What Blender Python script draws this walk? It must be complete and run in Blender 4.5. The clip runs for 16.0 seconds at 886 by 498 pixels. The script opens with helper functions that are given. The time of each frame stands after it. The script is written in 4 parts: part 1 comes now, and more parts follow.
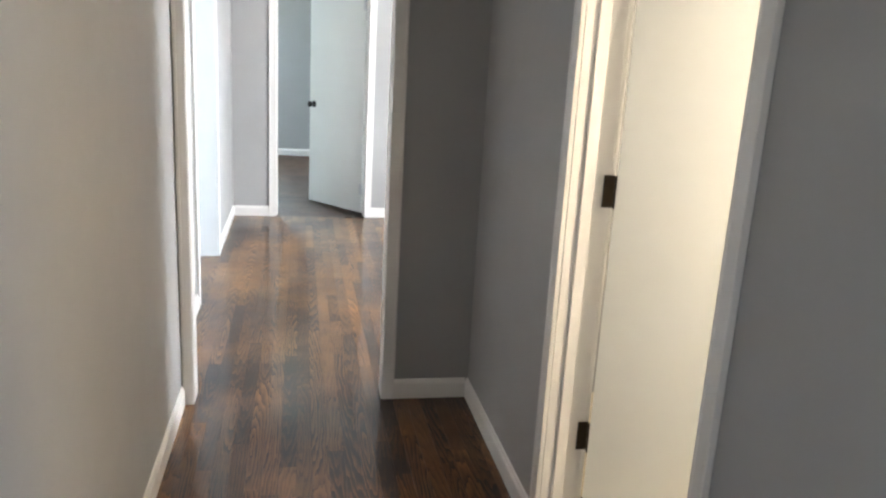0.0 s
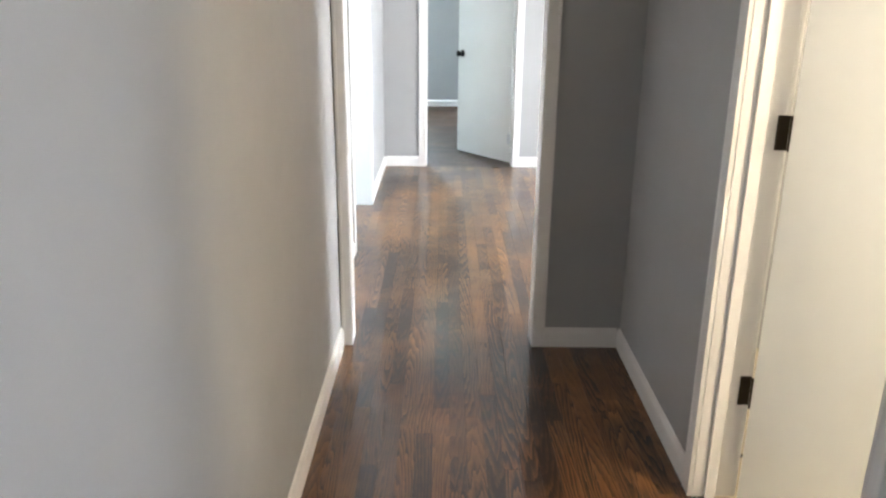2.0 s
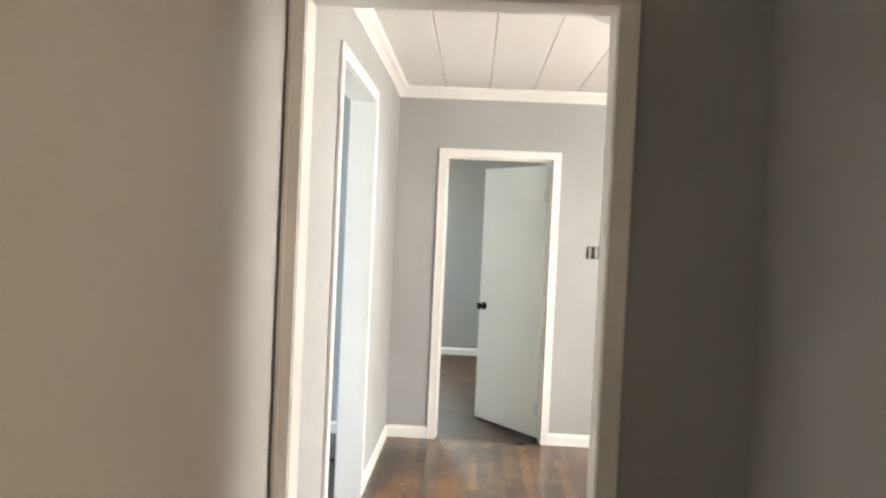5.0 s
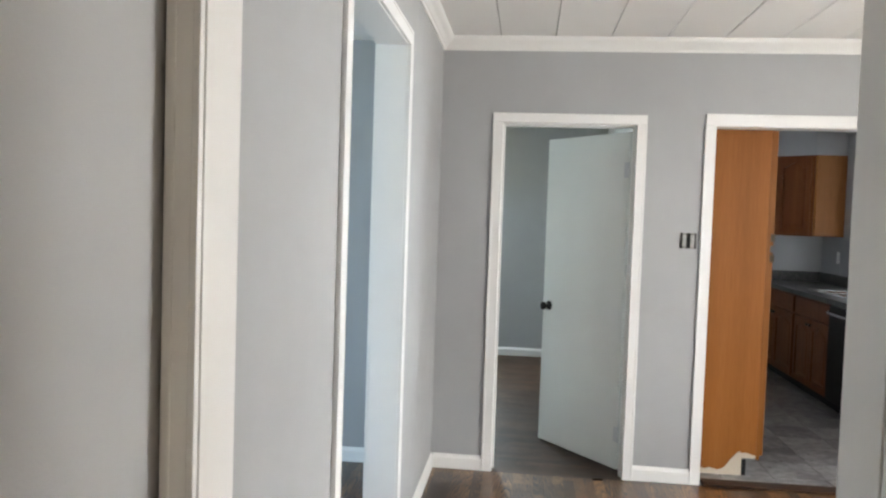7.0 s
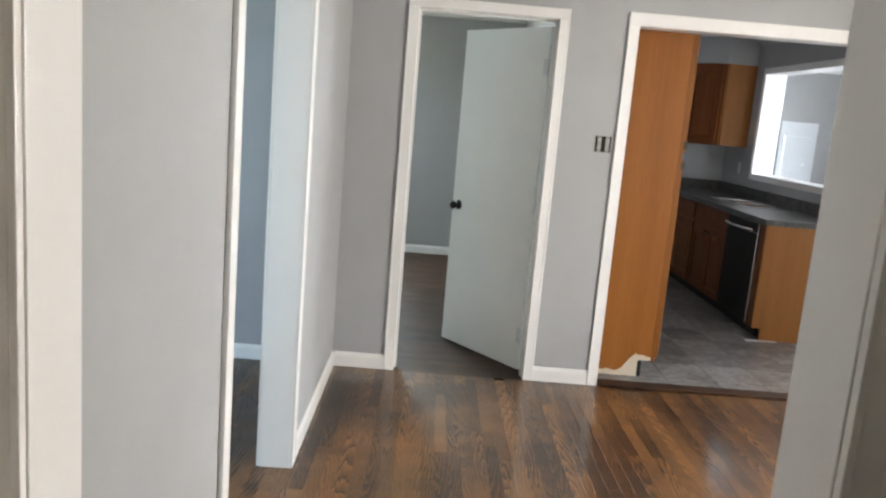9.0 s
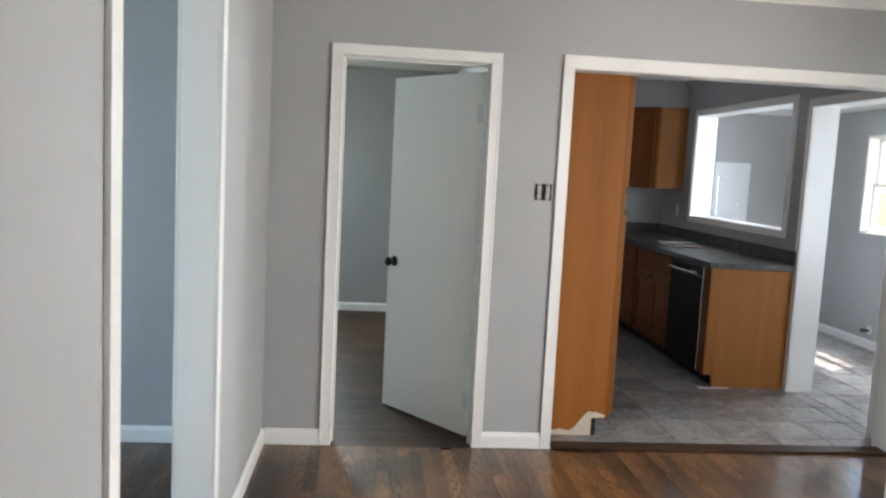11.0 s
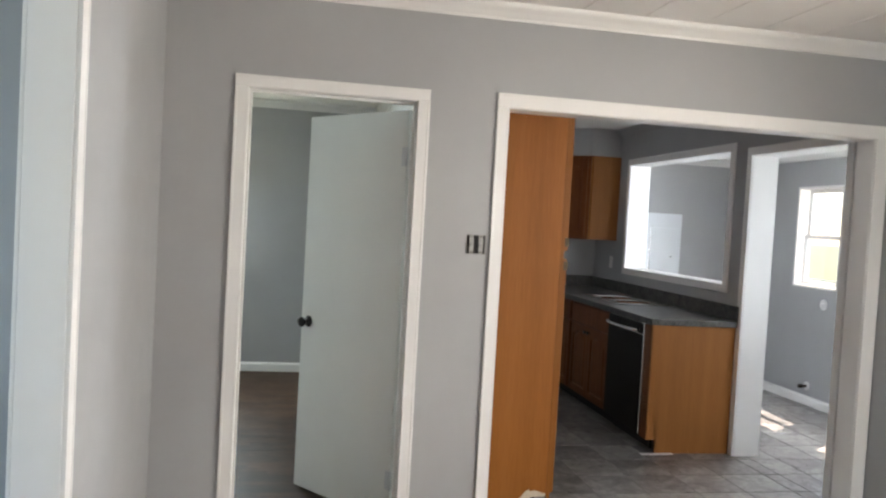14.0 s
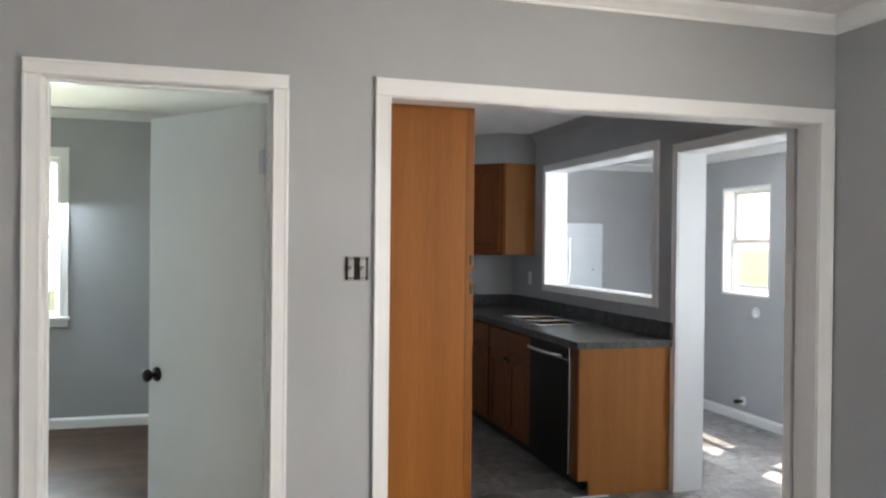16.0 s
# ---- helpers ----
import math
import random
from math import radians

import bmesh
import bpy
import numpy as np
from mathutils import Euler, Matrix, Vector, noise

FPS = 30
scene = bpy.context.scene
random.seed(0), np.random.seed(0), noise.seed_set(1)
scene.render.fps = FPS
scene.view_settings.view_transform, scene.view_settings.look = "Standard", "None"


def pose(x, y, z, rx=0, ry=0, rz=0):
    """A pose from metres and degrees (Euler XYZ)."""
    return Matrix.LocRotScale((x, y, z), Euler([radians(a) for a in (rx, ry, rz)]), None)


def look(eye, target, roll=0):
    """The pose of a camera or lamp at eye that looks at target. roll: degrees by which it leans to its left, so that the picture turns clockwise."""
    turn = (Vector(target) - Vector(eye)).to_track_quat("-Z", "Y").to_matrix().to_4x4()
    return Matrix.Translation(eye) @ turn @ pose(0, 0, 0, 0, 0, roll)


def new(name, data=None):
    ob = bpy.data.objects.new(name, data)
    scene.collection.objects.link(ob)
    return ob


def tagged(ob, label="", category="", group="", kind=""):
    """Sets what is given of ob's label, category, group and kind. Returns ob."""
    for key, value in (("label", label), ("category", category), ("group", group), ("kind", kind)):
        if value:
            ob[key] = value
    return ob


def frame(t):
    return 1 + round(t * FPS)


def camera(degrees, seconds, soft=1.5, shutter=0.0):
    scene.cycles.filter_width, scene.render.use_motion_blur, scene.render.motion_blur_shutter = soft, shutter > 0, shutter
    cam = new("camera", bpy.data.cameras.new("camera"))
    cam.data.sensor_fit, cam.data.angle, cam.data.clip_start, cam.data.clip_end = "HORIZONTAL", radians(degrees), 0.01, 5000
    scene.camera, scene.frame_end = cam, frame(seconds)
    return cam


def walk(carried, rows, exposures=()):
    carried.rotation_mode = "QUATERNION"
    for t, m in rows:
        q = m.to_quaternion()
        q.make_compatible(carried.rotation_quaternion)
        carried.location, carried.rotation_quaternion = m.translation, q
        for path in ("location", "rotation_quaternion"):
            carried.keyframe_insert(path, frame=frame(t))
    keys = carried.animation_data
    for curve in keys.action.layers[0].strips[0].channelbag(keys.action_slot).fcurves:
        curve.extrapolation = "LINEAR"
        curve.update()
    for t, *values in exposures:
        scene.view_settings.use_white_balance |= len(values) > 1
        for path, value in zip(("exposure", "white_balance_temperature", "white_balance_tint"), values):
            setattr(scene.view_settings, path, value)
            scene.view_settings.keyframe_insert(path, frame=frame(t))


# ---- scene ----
cam = camera(59.5, 16.0, soft=2.3)
PATH = [
    (0, (0.244, -0.463, 1.449), (0.612, 1.44, 0.955), 3.2),
    (0.5, (0.218, -0.466, 1.408), (0.5, 1.365, 0.654), 3.9),
    (1, (0.211, -0.468, 1.408), (0.447, 1.275, 0.457), 4.3),
    (1.5, (0.202, -0.498, 1.429), (0.349, 1.251, 0.469), 3.0),
    (2, (0.214, -0.457, 1.43), (0.215, 1.443, 0.805), 0.6),
    (2.5, (0.247, -0.431, 1.482), (0.261, 1.543, 1.158), -0.1),
    (3, (0.273, -0.382, 1.485), (0.338, 1.611, 1.329), 0.3),
    (3.5, (0.307, -0.189, 1.482), (0.411, 1.807, 1.39), 1.6),
    (4, (0.312, 0.031, 1.516), (0.358, 2.03, 1.472), 2.2),
    (4.5, (0.326, 0.34, 1.51), (0.264, 2.338, 1.452), 3.0),
    (5, (0.272, 0.654, 1.509), (0.194, 2.652, 1.459), 2.6),
    (7.5, (0.208, 1.854, 1.498), (-0.015, 3.838, 1.368), 1.8),
    (8, (0.218, 1.922, 1.495), (0.005, 3.893, 1.237), 1.4),
    (8.5, (0.198, 1.924, 1.492), (0.133, 3.895, 1.163), 2.5),
    (9, (0.192, 1.885, 1.492), (0.236, 3.854, 1.146), 4.8),
    (11.5, (0.227, 2.34, 1.498), (0.521, 4.312, 1.348), 1.4),
    (12, (0.194, 2.492, 1.509), (0.624, 4.443, 1.414), 1.4),
    (12.5, (0.218, 2.546, 1.509), (0.646, 4.498, 1.427), 1.6),
    (13, (0.256, 2.579, 1.491), (0.61, 4.544, 1.375), 2.0),
    (13.5, (0.272, 2.575, 1.493), (0.627, 4.541, 1.382), 2.6),
    (14, (0.301, 2.658, 1.493), (0.67, 4.622, 1.421), 3.2),
    (14.5, (0.282, 2.836, 1.49), (0.733, 4.784, 1.453), 2.1),
    (15, (0.336, 3.046, 1.506), (0.874, 4.972, 1.495), 1.5),
    (15.5, (0.494, 3.227, 1.507), (0.999, 5.162, 1.51), 1.4),
    (16, (0.624, 3.344, 1.488), (1.183, 5.264, 1.474), 0.6),
]
walk(cam, [(t, look(eye, target, roll)) for t, eye, target, roll in PATH],
     [(0, 2.97, 6750, 14), (0.5, 3.18, 6700, 14), (1.5, 3.5, 6600, 14), (2.0, 3.15, 6700, 14), (2.5, 2.8, 6800, 14), (3.5, 2.7, 6700, 13), (4.5, 2.76, 7400, 14), (5.0, 2.74, 7900, 15), (7.5, 2.14, 7000, 14), (9, 2.16, 7300, 15), (11.5, 1.94, 7100, 15),
      (14, 1.94, 7500, 16), (16, 1.92, 7200, 15)])


# ---------------------------------------------------------------- world and light
SUN_DIR = Vector((0.45, 0.30, 0.84)).normalized()
world = bpy.data.worlds.new("world")
scene.world = world
world.use_nodes = True
wn = world.node_tree
sky = wn.nodes.new("ShaderNodeTexSky")
sky.sky_type, sky.sun_disc = "NISHITA", False
sky.sun_elevation = math.asin(SUN_DIR.z)
sky.sun_rotation = math.atan2(SUN_DIR.x, SUN_DIR.y)
wn.links.new(sky.outputs[0], wn.nodes["Background"].inputs[0])
wn.nodes["Background"].inputs[1].default_value = 0.15


def lamp(name, kind, m, energy, colour, **more):
    data = bpy.data.lights.new(name, kind)
    data.energy, data.color = energy, colour
    if kind == "SUN":
        data.angle = radians(0.5)
    if kind == "AREA":
        data.shape, data.size, data.size_y = "RECTANGLE", more["w"], more["h"]
    if kind == "POINT":
        data.shadow_soft_size = more["r"]
    ob = new(name, data)
    ob.matrix_world = m
    return ob


lamp("sun", "SUN", look(SUN_DIR * 30, (0, 0, 0)), 5.0, (1.0, 0.94, 0.85))
DAY = (0.69, 0.83, 1.0)
LEAF = (0.90, 1.0, 0.74)          # light thrown back by lawn and trees
lamp("dining_window_light", "AREA", look((3.49, 4.10, 1.5), (2.2, 4.10, 0.5)), 25, (0.84, 0.93, 1.0), w=0.9, h=1.05)
# South window is a guess, added to light the surfaces facing south.
lamp("assumed_dining_south_light", "AREA", look((2.72, 2.55, 1.5), (2.2, 6.5, 0.4)), 5, (0.84, 0.93, 1.0), w=0.78, h=1.1)
lamp("dining_window_ground_light", "AREA", look((3.50, 4.10, 1.5), (1.4, 4.10, 2.6)), 5.0, (1.0, 0.86, 0.70), w=0.9, h=1.05)
lamp("bedroom_window_light", "AREA", look((-1.05, 10.20, 1.50), (-0.8, 8.9, 0.1)), 48, (0.64, 0.84, 1.0), w=1.0, h=1.3)
lamp("bedroom_window_garden_light", "AREA", look((-1.05, 10.21, 1.50), (-0.7, 8.9, 2.2)), 8.5, LEAF, w=1.0, h=1.3)
lamp("left_room_window_light", "AREA", look((-3.48, 3.85, 1.45), (-2.3, 4.2, 0.3)), 24, (0.44, 0.70, 1.0), w=1.3, h=1.2)
lamp("left_room_window_garden_light", "AREA", look((-3.49, 3.85, 1.45), (-2.6, 4.1, 2.7)), 6.5, LEAF, w=1.3, h=1.2)
lamp("back_room_window_light", "AREA", look((5.11, 7.95, 1.54), (3, 8.3, 1.0)), 36, DAY, w=0.6, h=0.9)
# No south source is known; added to brighten the back room's north wall.
lamp("added_back_room_south_light", "AREA", look((4.2, 5.9, 1.45), (4.2, 10, 1.3)), 4.4, DAY, w=0.85, h=1.0)
lamp("rear_window_light", "AREA", look((2.75, -1.15, 1.45), (0.4, -0.2, 1.2)), 8, (0.90, 0.95, 1.0), w=1.1, h=1.1)
# Fill lamp added for the hall's darker walls; no window is seen here.
lamp("added_hall_fill_light", "AREA", look((-0.37, -1.3, 1.5), (0.9, 0.6, 1.2)), 1.0, (0.95, 0.97, 1.0), w=0.75, h=1.1)
# The bathroom's warm light has no seen source; both bulbs are assumed.
lamp("assumed_bath_bulb_light", "POINT", pose(1.92, 0.62, 1.42), 7.2, (1.0, 0.87, 0.67), r=0.08)
lamp("assumed_bath_bulb_light", "POINT", pose(1.92, 1.45, 1.42), 2.6, (1.0, 0.87, 0.67), r=0.08)


# ---------------------------------------------------------------- materials
def nodes_of(name):
    m = bpy.data.materials.new(name)
    m.use_nodes = True
    return m, m.node_tree.nodes, m.node_tree.links, m.node_tree.nodes["Principled BSDF"]


def ramp(nd, stops):
    r = nd.new("ShaderNodeValToRGB")
    e = r.color_ramp.elements
    while len(e) < len(stops):
        e.new(0.5)
    for k, (p, c) in zip(e, stops):
        k.position, k.color = p, (*c, 1)
    return r


def noise_node(nd, ln, scale, detail=3.0, vec=None, rough=0.55, distort=0.0):
    n = nd.new("ShaderNodeTexNoise")
    n.inputs["Scale"].default_value, n.inputs["Detail"].default_value = scale, detail
    n.inputs["Roughness"].default_value, n.inputs["Distortion"].default_value = rough, distort
    if vec is not None:
        ln.new(vec, n.inputs["Vector"])
    return n


def bump(nd, ln, bsdf, height, strength, distance=0.002):
    b = nd.new("ShaderNodeBump")
    b.inputs["Strength"].default_value, b.inputs["Distance"].default_value = strength, distance
    ln.new(height, b.inputs["Height"])
    ln.new(b.outputs[0], bsdf.inputs["Normal"])


def mapped(nd, ln, scale, space="Object", shuffle=0.0):
    """Coordinates stretched by scale; shuffle moves them by each object's own random number."""
    co = nd.new("ShaderNodeTexCoord")
    out = co.outputs[space]
    if shuffle:
        info = nd.new("ShaderNodeObjectInfo")
        mul = nd.new("ShaderNodeVectorMath")
        mul.operation = "SCALE"
        mul.inputs[0].default_value = (shuffle, shuffle * 1.7, shuffle * 0.6)
        ln.new(info.outputs["Random"], mul.inputs["Scale"])
        add = nd.new("ShaderNodeVectorMath")
        ln.new(out, add.inputs[0])
        ln.new(mul.outputs[0], add.inputs[1])
        out = add.outputs[0]
    mp = nd.new("ShaderNodeMapping")
    mp.inputs["Scale"].default_value = scale
    ln.new(out, mp.inputs["Vector"])
    return mp.outputs[0]


def paint(name, colour, rough=0.5, vary=0.04, relief=0.12, scale=180, space="Object"):
    m, nd, ln, p = nodes_of(name)
    v = mapped(nd, ln, (1, 1, 1), space)
    big = noise_node(nd, ln, 1.7, 4, v)
    c = ramp(nd, [(0.3, [a * (1 - vary) for a in colour]), (0.7, [min(1, a * (1 + vary)) for a in colour])])
    ln.new(big.outputs[0], c.inputs[0])
    ln.new(c.outputs[0], p.inputs["Base Color"])
    mid = noise_node(nd, ln, 9, 3, v)
    rr = nd.new("ShaderNodeMapRange")
    rr.inputs["To Min"].default_value, rr.inputs["To Max"].default_value = rough - 0.07, rough + 0.09
    ln.new(mid.outputs[0], rr.inputs["Value"])
    ln.new(rr.outputs[0], p.inputs["Roughness"])
    fine = noise_node(nd, ln, scale, 3, v)
    bump(nd, ln, p, fine.outputs[0], relief, 0.0015)
    return m


def maths(nd, ln, op, a, b=None, c=None, clamp=False):
    n = nd.new("ShaderNodeMath")
    n.operation, n.use_clamp = op, clamp
    for k, v in enumerate((a, b, c)):
        if v is None:
            continue
        if isinstance(v, (int, float)):
            n.inputs[k].default_value = v
        else:
            ln.new(v, n.inputs[k])
    return n.outputs[0]


def oak(name, dark, light, along, coat=0.65, gloss=0.35):
    """Stained oak boards: growth rings cut at a slant draw long arches, each board at its own place in the log."""
    m, nd, ln, p = nodes_of(name)
    co = nd.new("ShaderNodeTexCoord")
    sep = nd.new("ShaderNodeSeparateXYZ")
    ln.new(co.outputs["Object"], sep.inputs[0])
    across, lengthwise = (sep.outputs[0], sep.outputs[1]) if along == "y" else (sep.outputs[1], sep.outputs[0])
    info = nd.new("ShaderNodeObjectInfo")
    island = nd.new("ShaderNodeNewGeometry")
    r1 = maths(nd, ln, "FRACT", maths(nd, ln, "ADD", info.outputs["Random"], island.outputs["Random Per Island"]))
    r2 = maths(nd, ln, "FRACT", maths(nd, ln, "MULTIPLY", r1, 7.31))
    r3 = maths(nd, ln, "FRACT", maths(nd, ln, "MULTIPLY", r1, 23.7))
    u = maths(nd, ln, "MULTIPLY_ADD", r2, 0.11, maths(nd, ln, "ADD", across, -0.055))
    v = maths(nd, ln, "MULTIPLY_ADD", lengthwise, 0.075, maths(nd, ln, "MULTIPLY_ADD", r3, 0.09, -0.045))
    vec = nd.new("ShaderNodeCombineXYZ")
    ln.new(u, vec.inputs[0])
    ln.new(v, vec.inputs[1])
    ln.new(maths(nd, ln, "MULTIPLY", r1, 9.0), vec.inputs[2])
    wob = noise_node(nd, ln, 15, 3, vec.outputs[0], 0.6)
    rad = maths(nd, ln, "SQRT", maths(nd, ln, "ADD", maths(nd, ln, "MULTIPLY", u, u), maths(nd, ln, "MULTIPLY", v, v)))
    rad = maths(nd, ln, "MULTIPLY_ADD", wob.outputs[0], 0.046, rad)
    kink = noise_node(nd, ln, 85, 2, vec.outputs[0], 0.5)
    rad = maths(nd, ln, "MULTIPLY_ADD", kink.outputs[0], 0.011, rad)
    ring = maths(nd, ln, "FRACT", maths(nd, ln, "MULTIPLY", rad, 105.0))
    ring = maths(nd, ln, "POWER", ring, 0.62)
    stretch = nd.new("ShaderNodeMapping")
    stretch.inputs["Scale"].default_value = (1, 1.2, 1)
    ln.new(vec.outputs[0], stretch.inputs["Vector"])
    pores = noise_node(nd, ln, 420, 3, stretch.outputs[0], 0.7)
    blot = noise_node(nd, ln, 1.5, 4, island.outputs["Position"], 0.6)
    r4 = maths(nd, ln, "FRACT", maths(nd, ln, "MULTIPLY", r1, 51.3))
    strong = maths(nd, ln, "MULTIPLY_ADD", maths(nd, ln, "POWER", r4, 1.4), 0.47, 0.12)
    patch = noise_node(nd, ln, 9, 2, vec.outputs[0], 0.5)
    strong = maths(nd, ln, "MULTIPLY", strong, maths(nd, ln, "MULTIPLY_ADD", patch.outputs[0], 1.8, 0.05, clamp=True))
    tone = maths(nd, ln, "MULTIPLY", maths(nd, ln, "ADD", ring, -0.62), strong)
    tone = maths(nd, ln, "ADD", tone, maths(nd, ln, "MULTIPLY_ADD", pores.outputs[0], 0.34, 0.06))
    tone = maths(nd, ln, "ADD", tone, maths(nd, ln, "MULTIPLY_ADD", r3, 0.22, -0.08))
    tone = maths(nd, ln, "ADD", tone, maths(nd, ln, "MULTIPLY_ADD", blot.outputs[0], 0.8, -0.42), clamp=True)
    mid = [a * 0.60 + b * 0.40 for a, b in zip(dark, light)]
    c = ramp(nd, [(0.12, dark), (0.48, mid), (0.90, light)])
    ln.new(tone, c.inputs[0])
    ln.new(c.outputs[0], p.inputs["Base Color"])
    scuff = noise_node(nd, ln, 4.0, 5, island.outputs["Position"], 0.65)
    rr = nd.new("ShaderNodeMapRange")
    rr.inputs["To Min"].default_value, rr.inputs["To Max"].default_value = 0.34, 0.52
    ln.new(scuff.outputs[0], rr.inputs["Value"])
    ln.new(rr.outputs[0], p.inputs["Roughness"])
    p.inputs["Specular IOR Level"].default_value = gloss
    p.inputs["Coat Weight"].default_value = coat
    rc = nd.new("ShaderNodeMapRange")
    rc.inputs["To Min"].default_value, rc.inputs["To Max"].default_value = 0.06, 0.15
    ln.new(scuff.outputs[0], rc.inputs["Value"])
    ln.new(rc.outputs[0], p.inputs["Coat Roughness"])
    bump(nd, ln, p, tone, 0.12, 0.0008)
    return m


def veneer(name, dark, light):
    """Smooth maple with fine upright streaks."""
    m, nd, ln, p = nodes_of(name)
    v = mapped(nd, ln, (1, 1, 0.035), "Object", 11.0)
    fine = noise_node(nd, ln, 190, 4, v, 0.65)
    broad = noise_node(nd, ln, 14, 3, v, 0.5)
    mix = nd.new("ShaderNodeMix")
    mix.inputs["Factor"].default_value = 0.55
    ln.new(fine.outputs[0], mix.inputs["A"])
    ln.new(broad.outputs[0], mix.inputs["B"])
    c = ramp(nd, [(0.3, dark), (0.7, light)])
    ln.new(mix.outputs["Result"], c.inputs[0])
    ln.new(c.outputs[0], p.inputs["Base Color"])
    rr = nd.new("ShaderNodeMapRange")
    rr.inputs["To Min"].default_value, rr.inputs["To Max"].default_value = 0.42, 0.58
    ln.new(noise_node(nd, ln, 6, 4).outputs[0], rr.inputs["Value"])
    ln.new(rr.outputs[0], p.inputs["Roughness"])
    p.inputs["Specular IOR Level"].default_value = 0.18
    bump(nd, ln, p, fine.outputs[0], 0.05, 0.0006)
    return m


def plain(name, colour, rough=0.5, metal=0.0, relief=0.05, scale=60):
    m, nd, ln, p = nodes_of(name)
    v = mapped(nd, ln, (1, 1, 1))
    n = noise_node(nd, ln, scale, 4, v)
    c = ramp(nd, [(0.3, [a * 0.9 for a in colour]), (0.7, [min(1, a * 1.08) for a in colour])])
    ln.new(n.outputs[0], c.inputs[0])
    ln.new(c.outputs[0], p.inputs["Base Color"])
    p.inputs["Roughness"].default_value, p.inputs["Metallic"].default_value = rough, metal
    bump(nd, ln, p, n.outputs[0], relief, 0.001)
    return m


def stone(name, dark, light, rough, big, small, spread=0.25):
    m, nd, ln, p = nodes_of(name)
    v = mapped(nd, ln, (1, 1, 1), "Object", 23.0)
    a = noise_node(nd, ln, big, 6, v, 0.62, 1.2)
    b = noise_node(nd, ln, small, 5, v, 0.7)
    mix = nd.new("ShaderNodeMix")
    mix.inputs["Factor"].default_value = 0.45
    ln.new(a.outputs[0], mix.inputs["A"])
    ln.new(b.outputs[0], mix.inputs["B"])
    info = nd.new("ShaderNodeObjectInfo")
    sh = nd.new("ShaderNodeMath")
    sh.operation = "MULTIPLY_ADD"
    sh.inputs[1].default_value, sh.inputs[2].default_value = spread * 0.4, -spread * 0.2
    ln.new(info.outputs["Random"], sh.inputs[0])
    ad = nd.new("ShaderNodeMath")
    ln.new(mix.outputs["Result"], ad.inputs[0])
    ln.new(sh.outputs[0], ad.inputs[1])
    c = ramp(nd, [(0.38, dark), (0.5, [x * 0.6 + y * 0.4 for x, y in zip(dark, light)]), (0.64, light)])
    ln.new(ad.outputs[0], c.inputs[0])
    ln.new(c.outputs[0], p.inputs["Base Color"])
    rr = nd.new("ShaderNodeMapRange")
    rr.inputs["To Min"].default_value, rr.inputs["To Max"].default_value = rough - 0.1, rough + 0.12
    ln.new(b.outputs[0], rr.inputs["Value"])
    ln.new(rr.outputs[0], p.inputs["Roughness"])
    bump(nd, ln, p, b.outputs[0], 0.15, 0.0015)
    return m


M_WALL = paint("grey_wall_paint", (0.352, 0.355, 0.358), 0.55, 0.04, 0.2, 220)
M_TRIM = paint("white_gloss_trim", (0.75, 0.74, 0.72), 0.32, 0.03, 0.06, 60)
M_BATH = paint("warm_white_wall_paint", (0.72, 0.70, 0.64), 0.5)
M_CEIL = paint("white_ceiling_paint", (0.80, 0.79, 0.77), 0.7, 0.02, 0.15, 150)
M_DOOR = paint("white_door_paint", (0.74, 0.76, 0.74), 0.38, 0.03, 0.08, 80)
M_GROOVE = plain("shadowed_groove", (0.25, 0.24, 0.23), 0.9)
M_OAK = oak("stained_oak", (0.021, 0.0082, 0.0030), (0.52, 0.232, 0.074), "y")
# Same oak laid crosswise, colour and gloss lowered to offset the bedroom's window glare.
M_OAK_X = oak("stained_oak_crosswise_dimmed", (0.014, 0.007, 0.0042), (0.14, 0.070, 0.037), "x", 0.04, 0.12)
M_SUB = plain("dark_subfloor", (0.02, 0.012, 0.008), 0.8)
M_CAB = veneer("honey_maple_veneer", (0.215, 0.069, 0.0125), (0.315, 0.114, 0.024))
# Redder stain than the veneer, darkened further to stand for kitchen shade.
M_CABDOOR = veneer("shaded_reddish_maple", (0.105, 0.029, 0.0068), (0.180, 0.054, 0.0125))
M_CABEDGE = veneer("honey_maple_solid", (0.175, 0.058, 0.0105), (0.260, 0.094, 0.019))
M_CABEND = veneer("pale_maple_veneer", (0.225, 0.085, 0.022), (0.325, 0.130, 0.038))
M_CHIP = plain("bare_chipboard", (0.55, 0.47, 0.38), 0.9, 0, 0.6, 90)
M_TILE = stone("grey_slate_vinyl", (0.062, 0.057, 0.054), (0.31, 0.295, 0.285), 0.30, 5.0, 26.0, 0.27)
M_GROUT = plain("grey_grout", (0.17, 0.163, 0.157), 0.9, 0, 0.3, 200)
M_COUNTER = stone("dark_laminate_counter", (0.006, 0.006, 0.006), (0.095, 0.092, 0.088), 0.38, 14.0, 75.0)
M_BLACK = plain("black_appliance_enamel", (0.007, 0.006, 0.0055), 0.30, 0.0)
for n in M_BLACK.node_tree.nodes:
    if n.type == "BSDF_PRINCIPLED":
        n.inputs["Specular IOR Level"].default_value = 0.08
M_DARK = plain("black_recess", (0.008, 0.008, 0.008), 0.8)
M_STEEL = plain("brushed_steel", (0.72, 0.72, 0.71), 0.24, 1.0)
M_KNOB = plain("oil_rubbed_black_metal", (0.010, 0.009, 0.009), 0.28, 0.7)
M_BRONZE = plain("aged_bronze", (0.055, 0.042, 0.028), 0.4, 0.8)
M_SWITCH = plain("worn_grey_plastic", (0.34, 0.33, 0.31), 0.5)
